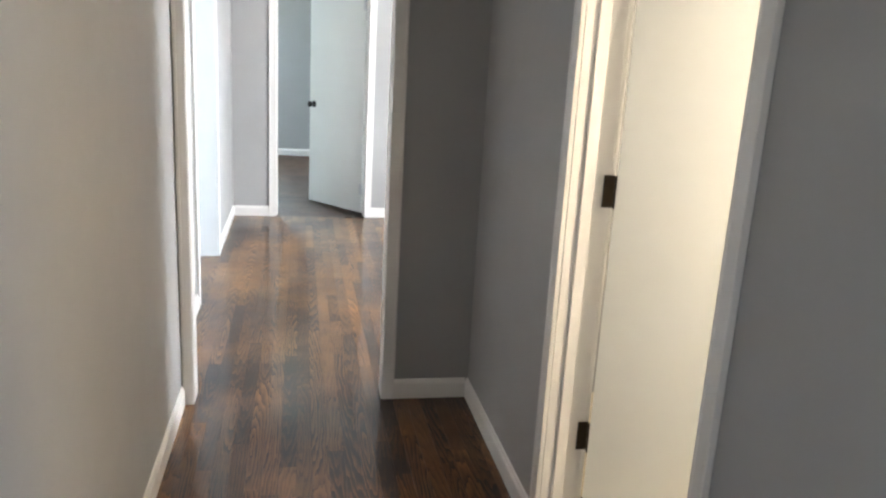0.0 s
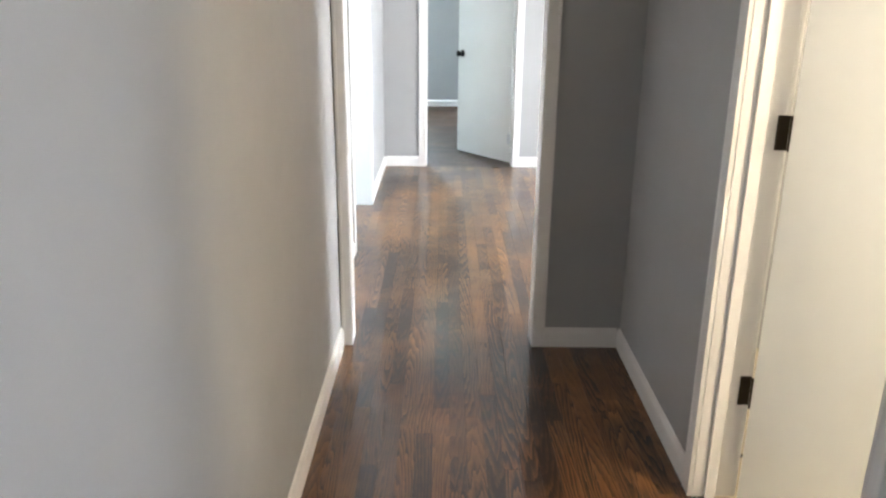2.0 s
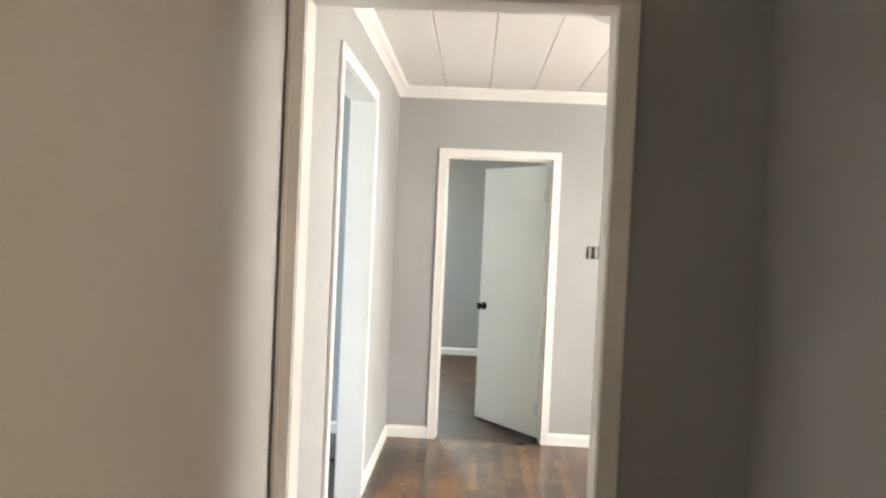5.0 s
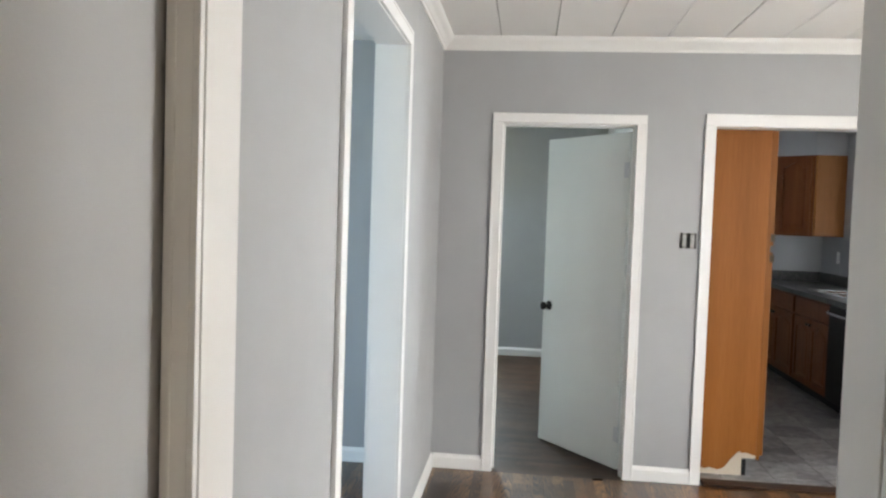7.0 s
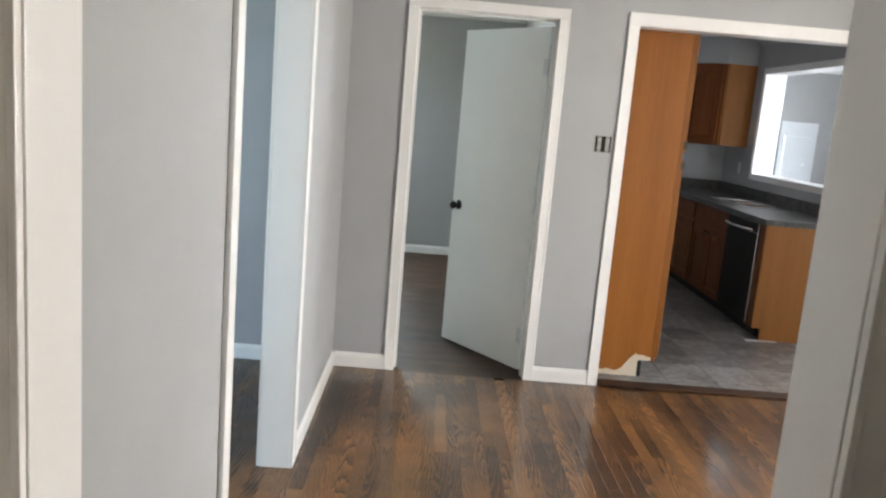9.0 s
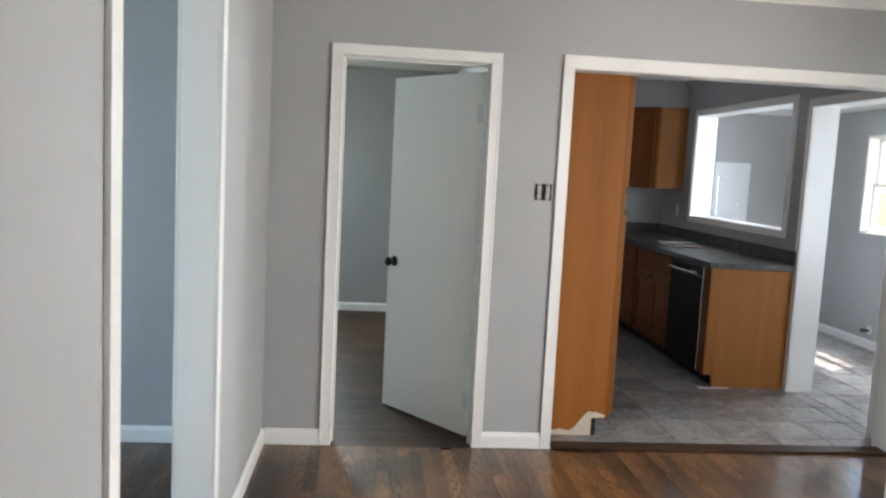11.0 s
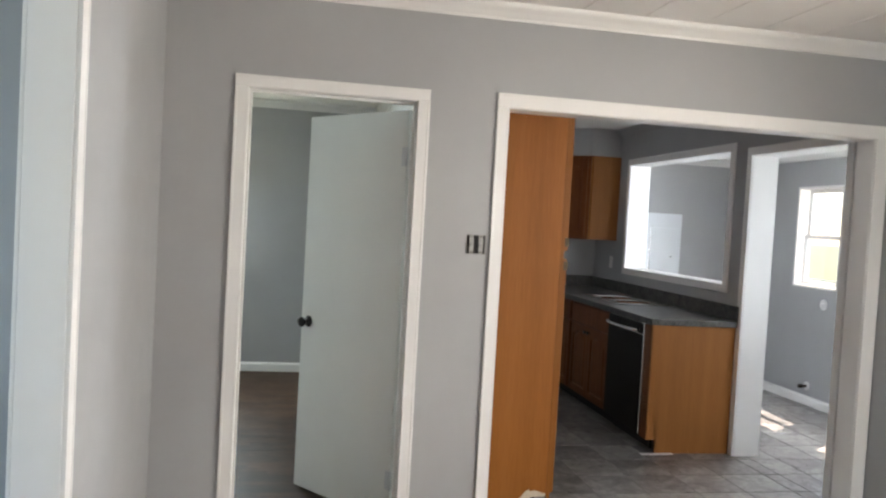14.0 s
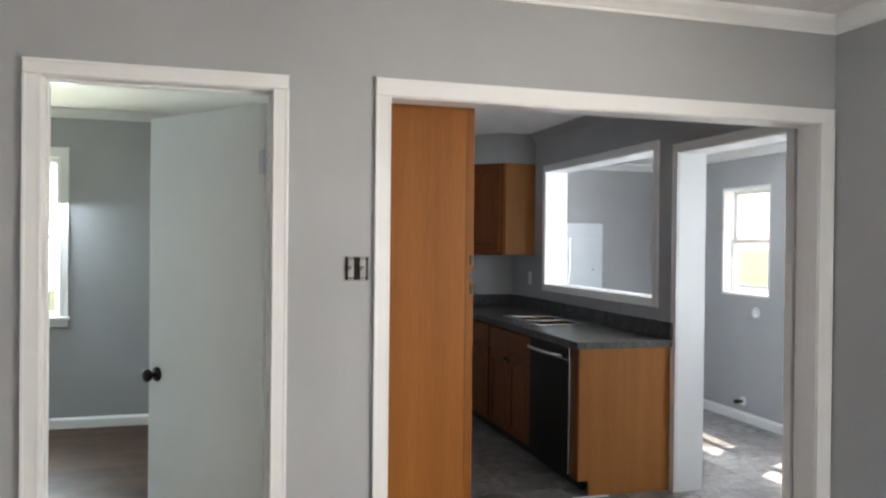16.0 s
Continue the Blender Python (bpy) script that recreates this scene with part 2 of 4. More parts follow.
M_VINYL = stone("cream_vinyl", (0.58, 0.51, 0.385), (0.68, 0.61, 0.48), 0.35, 3.0, 60.0)
M_DOT = plain("black_vinyl_inset", (0.02, 0.02, 0.02), 0.35)
M_MARBLE = stone("worn_cream_sill", (0.34, 0.28, 0.20), (0.62, 0.55, 0.43), 0.45, 9.0, 70.0)
M_PLASTIC = plain("white_plastic", (0.75, 0.75, 0.73), 0.35)
M_PANEL = paint("white_enamel", (0.60, 0.63, 0.65), 0.4)
M_GRASS = stone("lawn", (0.05, 0.068, 0.032), (0.12, 0.145, 0.075), 0.9, 2.0, 60.0)
M_SIDING = paint("pale_siding", (0.70, 0.70, 0.66), 0.6)


def glass_material():
    m, nd, ln, p = nodes_of("window_glass")
    p.inputs["Transmission Weight"].default_value, p.inputs["Roughness"].default_value = 1.0, 0.0
    p.inputs["IOR"].default_value, p.inputs["Base Color"].default_value = 1.45, (0.97, 0.99, 0.98, 1)
    return m


M_GLASS = glass_material()


# ---------------------------------------------------------------- building helpers
def box_into(bm, lo, hi, bevel=0.0, seg=2):
    lo, hi = [min(a, b) for a, b in zip(lo, hi)], [max(a, b) for a, b in zip(lo, hi)]
    vs = [bm.verts.new((x, y, z)) for x in (lo[0], hi[0]) for y in (lo[1], hi[1]) for z in (lo[2], hi[2])]
    fs = [bm.faces.new([vs[i] for i in q]) for q in
          ((0, 1, 3, 2), (4, 6, 7, 5), (0, 4, 5, 1), (2, 3, 7, 6), (0, 2, 6, 4), (1, 5, 7, 3))]
    if bevel:
        edges = {e for f in fs for e in f.edges}
        bmesh.ops.bevel(bm, geom=list(edges), offset=bevel, segments=seg, affect="EDGES", profile=0.6)
    return bm


def box(lo, hi, bevel=0.0, seg=2):
    return box_into(bmesh.new(), lo, hi, bevel, seg)


def mesh_of(bm, name, material, smooth=False):
    bmesh.ops.recalc_face_normals(bm, faces=bm.faces)
    me = bpy.data.meshes.new(name)
    bm.to_mesh(me)
    bm.free()
    me.materials.append(material)
    if smooth:
        for f in me.polygons:
            f.use_smooth = True
    return me


def solid(name, bm, material, label="", category="", group="", kind="", smooth=False):
    return tagged(new(name, mesh_of(bm, name, material, smooth)), label, category, group, kind)


def part(name, bm, material, parent, label="", smooth=False):
    ob = new(name, mesh_of(bm, name, material, smooth))
    ob.parent = parent
    return tagged(ob, label)


def thing(name, m, label, category, group="", kind=""):
    ob = new(name)
    ob.matrix_world = m
    ob.empty_display_size = 0.05
    return tagged(ob, label, category, group, kind)


def at(axis, u, n, z):
    """A point of a wall: u runs along it, n through it. axis names the wall's normal."""
    return (u, n, z) if axis == "y" else (n, u, z)


def ubox(bm, axis, u0, u1, n0, n1, z0, z1, bevel=0.0):
    return box_into(bm, at(axis, u0, n0, z0), at(axis, u1, n1, z1), bevel)


def wall(name, axis, u0, u1, n0, n1, z1, openings=(), label="matte grey painted plaster wall", material=None, z0=0.0):
    """openings: (from, to, bottom, top) along the wall, in order."""
    bm = bmesh.new()
    at_u = u0
    for a, b, lo, hi in openings:
        if a > at_u:
            ubox(bm, axis, at_u, a, n0, n1, z0, z1)
        if lo > z0:
            ubox(bm, axis, a, b, n0, n1, z0, lo)
        if hi < z1:
            ubox(bm, axis, a, b, n0, n1, hi, z1)
        at_u = b
    if at_u < u1:
        ubox(bm, axis, at_u, u1, n0, n1, z0, z1)
    return solid(name, bm, material or M_WALL, label, "wall", kind="structure")


def sweep(profile, axis, u0, u1, n, sign, z):
    """A moulding: profile of (out, up) points, out from the wall's face n along sign, carried from u0 to u1."""
    bm = bmesh.new()
    rings = [[bm.verts.new(at(axis, u, n + sign * o, z + h)) for o, h in profile] for u in (u0, u1)]
    k = len(profile)
    for i in range(k):
        bm.faces.new((rings[0][i], rings[0][(i + 1) % k], rings[1][(i + 1) % k], rings[1][i]))
    bm.faces.new(rings[0])
    bm.faces.new(rings[1])
    return bm


BASE_PROFILE = [(0, 0), (0.013, 0), (0.013, 0.062), (0.011, 0.070), (0.007, 0.076), (0.005, 0.084), (0, 0.086)]
CROWN_PROFILE = [(0, 0), (0.010, 0), (0.013, 0.010), (0.020, 0.016), (0.034, 0.032), (0.050, 0.045), (0.056, 0.052), (0.060, 0.062), (0.060, 0.072), (0, 0.072)]


def baseboard(axis, u0, u1, n, sign):
    solid("baseboard", sweep(BASE_PROFILE, axis, u0, u1, n, sign, 0.001), M_TRIM, "glossy white painted wooden baseboard", "baseboard", "baseboards", "structure")


def crown(axis, u0, u1, n, sign, z, material=None):
    solid("crown_trim", sweep(CROWN_PROFILE, axis, u0, u1, n, sign, z), material or M_TRIM, "white painted crown moulding under the ceiling", "trim", "crown mouldings", "structure")


def casing_board(axis, u0, u1, z0, z1, n, sign, inner):
    """One casing board on the wall face n: a flat, a bead at the opening and a raised back band. inner: where the opening lies (-1, 1 along u, 0 below)."""
    bm = bmesh.new()
    ubox(bm, axis, u0, u1, n, n + sign * 0.014, z0, z1, 0.003)
    if inner == 0:
        ubox(bm, axis, u0 - 0.0008, u1 + 0.0008, n + sign * 0.0022, n + sign * 0.0158, z1 - 0.012, z1 + 0.0009, 0.003)
        ubox(bm, axis, u0 + 0.05, u1 - 0.05, n + sign * 0.002, n + sign * 0.0149, z0 - 0.0004, z0 + 0.009, 0.002)
    else:
        a, b = (u0, u1) if inner > 0 else (u1, u0)
        ubox(bm, axis, a - inner * 0.0009, a + inner * 0.012, n + sign * 0.0022, n + sign * 0.0158, z0 + 0.0003, z1 - 0.0004, 0.003)
        ubox(bm, axis, b + inner * 0.0009, b - inner * 0.009, n + sign * 0.0022, n + sign * 0.0149, z0 + 0.0003, z1 - 0.0004, 0.002)
    return bm


def door_frame(axis, u0, u1, top, n0, n1, label, width=(0.054, 0.054), head=0.054, faces=(True, True), stop=None, low=0.0):
    """Jambs and casings round an opening whose jamb faces stand at u0 and u1, in a wall n0..n1.
    width: the casings' widths at u0 and u1. low above 0 makes a window-like frame with a bottom board."""
    ob = thing("door_frame" if low == 0 else "pass_through_frame", pose(0, 0, 0), label, "door frame" if low == 0 else "opening frame", kind="structure")
    j, r = JAMB, 0.003
    e0, e1 = n0 - 0.002, n1 + 0.002
    part("jamb", ubox(bmesh.new(), axis, u0 - j, u0, e0, e1, low - (j if low else 0), top, 0.002), M_TRIM, ob)
    part("jamb", ubox(bmesh.new(), axis, u1, u1 + j, e0, e1, low - (j if low else 0), top, 0.002), M_TRIM, ob)
    part("head_jamb", ubox(bmesh.new(), axis, u0 - j, u1 + j, e0, e1, top, top + j, 0.002), M_TRIM, ob)
    if low:
        part("sill", ubox(bmesh.new(), axis, u0, u1, e0 - 0.01, e1, low - j, low, 0.003), M_TRIM, ob)
    if stop is not None:
        for a, b in ((u0, u0 + 0.011), (u1 - 0.011, u1)):
            part("door_stop", ubox(bmesh.new(), axis, a, b, stop, stop + 0.032, 0.0, top - 0.011, 0.002), M_TRIM, ob)
        part("door_stop", ubox(bmesh.new(), axis, u0, u1, stop, stop + 0.032, top - 0.011, top, 0.002), M_TRIM, ob)
    for face, n, sign in ((faces[0], n0, -1), (faces[1], n1, 1)):
        if face:
            a0, a1, b0, b1 = u0 - r - width[0], u0 - r, u1 + r, u1 + r + width[1]
            lo = low - r - head if low else 0.0
            part("casing", casing_board(axis, a0, a1, lo, top + r + 0.0005, n, sign, 1), M_TRIM, ob)
            part("casing", casing_board(axis, b0, b1, lo, top + r + 0.0005, n, sign, -1), M_TRIM, ob)
            part("head_casing", casing_board(axis, a0, b1, top + r + 0.001, top + r + head, n, sign, 0), M_TRIM, ob)
            if low:
                part("sill_casing", casing_board(axis, a1 + 0.0005, b0 - 0.0005, lo, low - r, n, sign, 0), M_TRIM, ob)
    return ob


def lathe(profile, steps=20):
    """Turned about the z axis from (radius, height) points."""
    bm = bmesh.new()
    rings = [[bm.verts.new((r * math.cos(2 * math.pi * i / steps), r * math.sin(2 * math.pi * i / steps), h)) for i in range(steps)] for r, h in profile]
    for a, b in zip(rings, rings[1:]):
        for i in range(steps):
            bm.faces.new((a[i], a[(i + 1) % steps], b[(i + 1) % steps], b[i]))
    bm.faces.new(rings[0])
    bm.faces.new(rings[-1])
    return bm


def moved(bm, m):
    bmesh.ops.transform(bm, matrix=m, verts=bm.verts)
    return bm


def hung_door(m, width, height, knob_mat, hinge_mat, label, hinge_z, hinge_label, jamb_leaf):
    """A flush slab in its own frame: hinge edge at x = 0, slab from y = -0.035 to 0, hinges showing on the y = 0 side."""
    ob = thing("door", m, label, "door", kind="structure")
    slab = part("slab", box((0.002, -0.035, 0.010), (width, 0, height), 0.0025), M_DOOR, ob)
    for side in (1, -1):
        y = 0 if side > 0 else -0.035
        turn = pose(width - 0.062, y, 0.915, -90 * side, 0, 0)
        knob = part("knob", moved(lathe([(0.0005, 0.0), (0.031, 0.0), (0.032, 0.004), (0.028, 0.009), (0.014, 0.012), (0.0115, 0.016), (0.0115, 0.030), (0.018, 0.034),
                                         (0.0255, 0.040), (0.028, 0.048), (0.0265, 0.056), (0.019, 0.062), (0.0005, 0.064)]), turn), knob_mat, ob, "round black door knob", True)
    part("latch_plate", box((width - 0.001, -0.030, 0.885), (width + 0.0015, -0.006, 0.945), 0.0005), M_BRONZE, ob)
    for z in hinge_z:
        hg = part("hinge", moved(lathe([(0.0065, 0), (0.0065, 0.09)], 12), pose(-0.002, 0.005, z - 0.045)), hinge_mat, ob, hinge_label, True)
        part("leaf", box((0.004, -0.001, z - 0.045), (0.034, 0.0025, z + 0.045), 0.0008), hinge_mat, hg)
        lo, hi = jamb_leaf
        part("leaf", moved(box((*lo, z - 0.045), (*hi, z + 0.045), 0.0008), m.inverted()), hinge_mat, hg)
    return ob


def window(name, axis, u0, u1, lo, hi, n0, n1, inside, label, casing=True, apron=True):
    """A double-hung window in a wall n0..n1; inside is -1 or 1, the way the room lies along the normal."""
    ob = thing(name, pose(0, 0, 0), label, "window", kind="structure")
    j = 0.02
    face = n0 if inside < 0 else n1
    out = n1 if inside < 0 else n0
    fr = part("window_frame", ubox(bmesh.new(), axis, u0, u0 + j, n0, n1, lo, hi), M_TRIM, ob)
    bm = bmesh.new()
    ubox(bm, axis, u1 - j, u1, n0, n1, lo, hi)
    ubox(bm, axis, u0 + j, u1 - j, n0, n1, hi - j, hi)
    ubox(bm, axis, u0 + j, u1 - j, n0, n1, lo, lo + j)
    part("window_frame", bm, M_TRIM, ob)
    mid = (lo + hi) / 2
    deep = out + inside * 0.055
    for z0, z1, d in ((lo + j, mid + 0.018, deep), (mid - 0.018, hi - j, deep - inside * 0.028)):
        bm = bmesh.new()
        s, t = 0.036, 0.013
        ubox(bm, axis, u0 + j, u0 + j + s, d - t, d + t, z0, z1, 0.003)
        ubox(bm, axis, u1 - j - s, u1 - j, d - t, d + t, z0, z1, 0.003)
        ubox(bm, axis, u0 + j + s, u1 - j - s, d - t, d + t, z0, z0 + s, 0.003)
        ubox(bm, axis, u0 + j + s, u1 - j - s, d - t, d + t, z1 - s, z1, 0.003)
        sash = part("sash", bm, M_TRIM, ob)
        pane = part("pane", ubox(bmesh.new(), axis, u0 + j + s - 0.004, u1 - j - s + 0.004, d - 0.002, d + 0.002, z0 + s - 0.004, z1 - s + 0.004), M_GLASS, sash, "clear glass")
        pane.visible_shadow = False
    lock = part("sash_lock", moved(box((-0.03, -0.012, 0), (0.03, 0.012, 0.012), 0.004), Matrix.Translation(at(axis, (u0 + u1) / 2, deep + inside * 0.004, mid + 0.0185))), M_STEEL, ob)
    part("window_sill", ubox(bmesh.new(), axis, u0 - 0.07, u1 + 0.07, face - inside * 0.09, face + inside * 0.035, lo - 0.004, lo + 0.021, 0.005), M_TRIM, ob) if casing else None
    if casing:
        part("casing", casing_board(axis, u0 - 0.055, u0 + 0.005, lo + 0.0215, hi - 0.005, face, inside, 1), M_TRIM, ob)
        part("casing", casing_board(axis, u1 - 0.005, u1 + 0.055, lo + 0.0215, hi - 0.005, face, inside, -1), M_TRIM, ob)
        part("head_casing", casing_board(axis, u0 - 0.055, u1 + 0.055, hi - 0.0045, hi + 0.055, face, inside, 0), M_TRIM, ob)
        part("apron", ubox(bmesh.new(), axis, u0 - 0.055, u1 + 0.055, face, face + inside * 0.014, lo - 0.06, lo - 0.005, 0.003), M_TRIM, ob)
    return ob


# ---------------------------------------------------------------- plan
HX0, HX1 = -0.213, 0.972          # hall's side walls
HY0, HY1 = -2.2, 2.575           # hall's ends
DX0, DX1 = -0.300, 3.287         # dining room
DY0, DY1 = 2.674, 6.205
BY0, BY1 = 6.325, 10.02           # bedroom
BX0, BX1 = -2.3, 1.03
KX0, KY1 = 1.15, 10.15           # kitchen
TX0, TX1, TY0, TY1 = 3.47, 4.93, 6.05, 10.40   # back room
LX0, LX1, LY0 = -3.3, -0.42, 2.9  # room beyond the left opening
CEIL, HCEIL, KCEIL, TCEIL = 2.515, 2.44, 2.447, 2.315
JAMB = 0.019                     # thickness of the jamb boards

# walls
wall("wall_hall_west", "x", HY0, HY1, HX0 - 0.12, HX0, HCEIL, [(-1.70, -0.90, 0.90, 2.10)])
wall("wall_hall_east", "x", HY0, HY1, HX1, HX1 + 0.115, HCEIL, [(-0.78, 0.10, 0, 2.045), (0.693, 1.549, 0, 2.045)])
wall("wall_hall_south", "y", HX0 - 0.12, HX1 + 0.115, HY0 - 0.12, HY0, HCEIL)
wall("wall_hall_north", "y", DX0 - 0.12, TX0, HY1, DY0, CEIL + 0.08, [(-0.184, 0.616, 0, 2.094), (2.30, 3.15, 0.90, 2.10)])
wall("wall_dining_west", "x", DY0, DY1, LX1, DX0, CEIL + 0.08, [(3.814, 4.894, 0, 2.205)])
wall("wall_dining_east", "x", DY0, BY0, DX1, TX0, CEIL + 0.08, [(3.60, 4.60, 0.92, 2.07)])
wall("wall_dining_north", "y", LX0, DX1, DY1, BY0, CEIL + 0.08, [(0.040, 0.830, 0, 2.054), (1.229, 3.218, 0, 2.055)])
wall("wall_bedroom_north", "y", BX0 - 0.12, BX1, BY1, BY1 + 0.15, CEIL + 0.08, [(-1.55, -0.553, 0.86, 2.155)])
wall("wall_bedroom_west", "x", BY0, BY1, BX0 - 0.12, BX0, CEIL + 0.08)
wall("wall_bedroom_east", "x", BY0, KY1 + 0.1, BX1, KX0, CEIL + 0.08)
wall("wall_kitchen_north", "y", KX0, TX0, KY1, KY1 + 0.15, CEIL + 0.08)
wall("wall_kitchen_east", "x", BY0, KY1, DX1, TX0, CEIL + 0.08, [(6.48, 7.440, 0, 2.070), (7.675, 9.390, 1.138, 2.115)])
wall("wall_back_room_north", "y", TX0, TX1 + 0.15, TY1, TY1 + 0.15, CEIL + 0.08)
wall("wall_back_room_east", "x", TY0 - 0.12, TY1, TX1, TX1 + 0.15, CEIL + 0.08, [(7.72, 8.32, 1.07, 2.0), (8.64, 9.265, 1.07, 2.0)])
wall("wall_back_room_south", "y", TX0, TX1, TY0 - 0.12, TY0, CEIL + 0.08, [(3.75, 4.65, 0.90, 2.0)])
wall("wall_left_room_west", "x", LY0 - 0.12, DY1, LX0 - 0.15, LX0, CEIL + 0.08, [(3.15, 4.55, 0.85, 2.1)])
wall("wall_left_room_south", "y", LX0, LX1, LY0 - 0.12, LY0, CEIL + 0.08)
wall("wall_bath_east", "x", 0.2, HY1, 2.05, 2.17, HCEIL, material=M_BATH, label="warm white painted bathroom wall")
wall("wall_bath_south", "y", HX1 + 0.115, 2.6, 0.2, 0.32, HCEIL)
wall("wall_rear_east", "x", HY0, 0.2, 2.6, 2.72, HCEIL, [(-1.75, -0.55, 0.85, 2.05)])
wall("wall_rear_south", "y", HX1 + 0.115, 2.72, HY0 - 0.12, HY0, HCEIL)

# ceilings
solid("ceiling_hall", box((HX0 - 0.12, HY0 - 0.12, HCEIL), (2.72, HY1, HCEIL + 0.1)), M_CEIL, "flat white painted ceiling", "ceiling", kind="structure")
bm = bmesh.new()
x = 0.030 - 2 * 0.306
while x < DX1:
    a, b = max(x, DX0), min(x + 0.306, DX1)
    if b > a + 0.02:
        box_into(bm, (a + 0.0022, DY0, CEIL), (b - 0.0022, DY1, CEIL + 0.012), 0.002, 1)
    x += 0.306
solid("ceiling_dining", bm, M_CEIL, "white painted plank ceiling with thin joints", "ceiling", kind="structure")
solid("ceiling_dining_back", box((LX0, DY0, CEIL + 0.0125), (DX1, DY1, CEIL + 0.08)), M_GROOVE, "dark backing above the ceiling planks", "ceiling", kind="structure")
solid("ceiling_bedroom", box((BX0, BY0, CEIL), (BX1, BY1, CEIL + 0.08)), M_CEIL, "flat white painted ceiling", "ceiling", kind="structure")
solid("ceiling_kitchen", box((KX0, BY0, KCEIL), (DX1, KY1, KCEIL + 0.1)), M_CEIL, "flat white painted ceiling", "ceiling", kind="structure")
solid("ceiling_back_room", box((TX0, TY0, TCEIL), (TX1, TY1, TCEIL + 0.1)), M_CEIL, "flat white painted ceiling", "ceiling", kind="structure")
solid("ceiling_left_room", box((LX0, LY0, CEIL - 0.02), (LX1, DY1, CEIL + 0.0115)), M_CEIL, "flat white painted ceiling", "ceiling", kind="structure")
# Unseen slab, added so sun and sky reach the rooms only through windows.
bm = bmesh.new()
box_into(bm, (LX0 - 0.4, HY0 - 0.4, 2.62), (3.80, 10.9, 2.72))
box_into(bm, (3.80, 5.75, 2.62), (5.35, 10.9, 2.72))
solid("roof", bm, M_SIDING, "unseen flat slab added above the rooms to close out the sky", "roof", kind="structure")

# mouldings
for axis, u0, u1, n, s, z, m in (("y", DX0, DX1, DY1, -1, CEIL - 0.072, M_TRIM), ("x", DY0, DY1, DX0, 1, CEIL - 0.072, M_TRIM), ("x", DY0, DY1, DX1, -1, CEIL - 0.072, M_TRIM),
                                 ("y", DX0, DX1, DY0, 1, CEIL - 0.072, M_TRIM), ("y", BX0, BX1, BY1, -1, CEIL - 0.072, M_TRIM), ("x", BY0, BY1, BX1, -1, CEIL - 0.072, M_TRIM),
                                 ("x", TY0, TY1, TX1, -1, TCEIL - 0.072, M_TRIM), ("y", TX0, TX1, TY1, -1, TCEIL - 0.072, M_TRIM),
                                 ("x", BY0, 9.62, DX1, -1, KCEIL - 0.072, M_WALL)):
    crown(axis, u0, u1, n, s, z, m)
for axis, u0, u1, n, s in (("x", HY0, HY1 - 0.02, HX0, 1), ("x", HY0, -0.819, HX1, -1), ("x", 0.139, 0.662, HX1, -1), ("x", 1.588, HY1, HX1, -1), ("y", 0.651, HX1 - 0.013, HY1, -1), ("y", HX0, HX1, HY0, 1),
                           ("x", DY0, 3.760, DX0, 1), ("x", 4.947, DY1, DX0, 1), ("y", DX0 + 0.013, -0.001, DY1, -1), ("y", 0.869, 1.187, DY1, -1),
                           ("x", DY0, DY1, DX1, -1), ("y", 0.651, DX1, DY0, 1), ("y", BX0, BX1, BY1, -1), ("x", BY0, BY1, BX1, -1),
                           ("x", TY0, TY1, TX1, -1), ("y", TX0, TX1, TY1, -1), ("y", LX0, LX1, DY1, -1)):
    baseboard(axis, u0, u1, n, s)

# openings
door_frame("y", -0.165, 0.597, 2.075, HY1, DY0, "white painted cased opening between hall and dining room", (0.0400, 0.050), 0.050)
door_frame("x", 3.833, 4.875, 2.186, LX1, DX0, "white painted cased opening in the grey wall", (0.068, 0.068), 0.062)
door_frame("y", 0.059, 0.811, 2.035, DY1, BY0, "white painted door frame in the grey wall", (0.056, 0.054), 0.052, stop=6.255)
door_frame("y", 1.248, 3.199, 2.036, DY1, BY0, "wide white cased opening into the kitchen", (0.057, 0.073), 0.066)
door_frame("x", -0.761, 0.081, 2.026, HX1, HX1 + 0.115, "white painted door frame of the rear bedroom")
door_frame("x", 0.712, 1.530, 2.026, HX1, HX1 + 0.115, "white painted bathroom door frame", (0.046, 0.054), stop=1.005)
door_frame("x", 6.499, 7.421, 2.046, DX1, TX0, "white cased opening from the kitchen to the back room", faces=(True, False))
door_frame("x", 7.694, 9.371, 2.096, DX1, TX0, "white framed pass-through opening above the kitchen counter", low=1.157, faces=(True, False))
hung_door(pose(0.795, 6.345, 0, 0, 0, 128), 0.735, 2.012, M_KNOB, M_PANEL, "white flush bedroom door standing half open", (0.22, 1.79), "white painted hinge", ((0.806, 6.306), (0.8105, 6.343)))
hung_door(pose(1.098, 1.506, 0, 0, 0, -30.5), 0.738, 2.015, M_KNOB, M_BRONZE, "white flush bathroom door standing open inwards", (0.36, 1.10, 1.83), "dark bronze hinge", ((1.067, 1.5245), (1.0975, 1.5295)))
window("window_1", "y", -1.55, -0.553, 0.86, 2.155, BY1, BY1 + 0.15, -1, "white double-hung bedroom window")
window("window_2", "x", 8.64, 9.265, 1.07, 2.0, TX1, TX1 + 0.15, -1, "white double-hung window in the back room", casing=False)
window("window_3", "x", 7.72, 8.32, 1.07, 2.0, TX1, TX1 + 0.15, -1, "white double-hung window in the back room", casing=False)
window("window_4", "x", 3.60, 4.60, 0.92, 2.07, DX1, TX0, -1, "wide white double-hung dining room window")
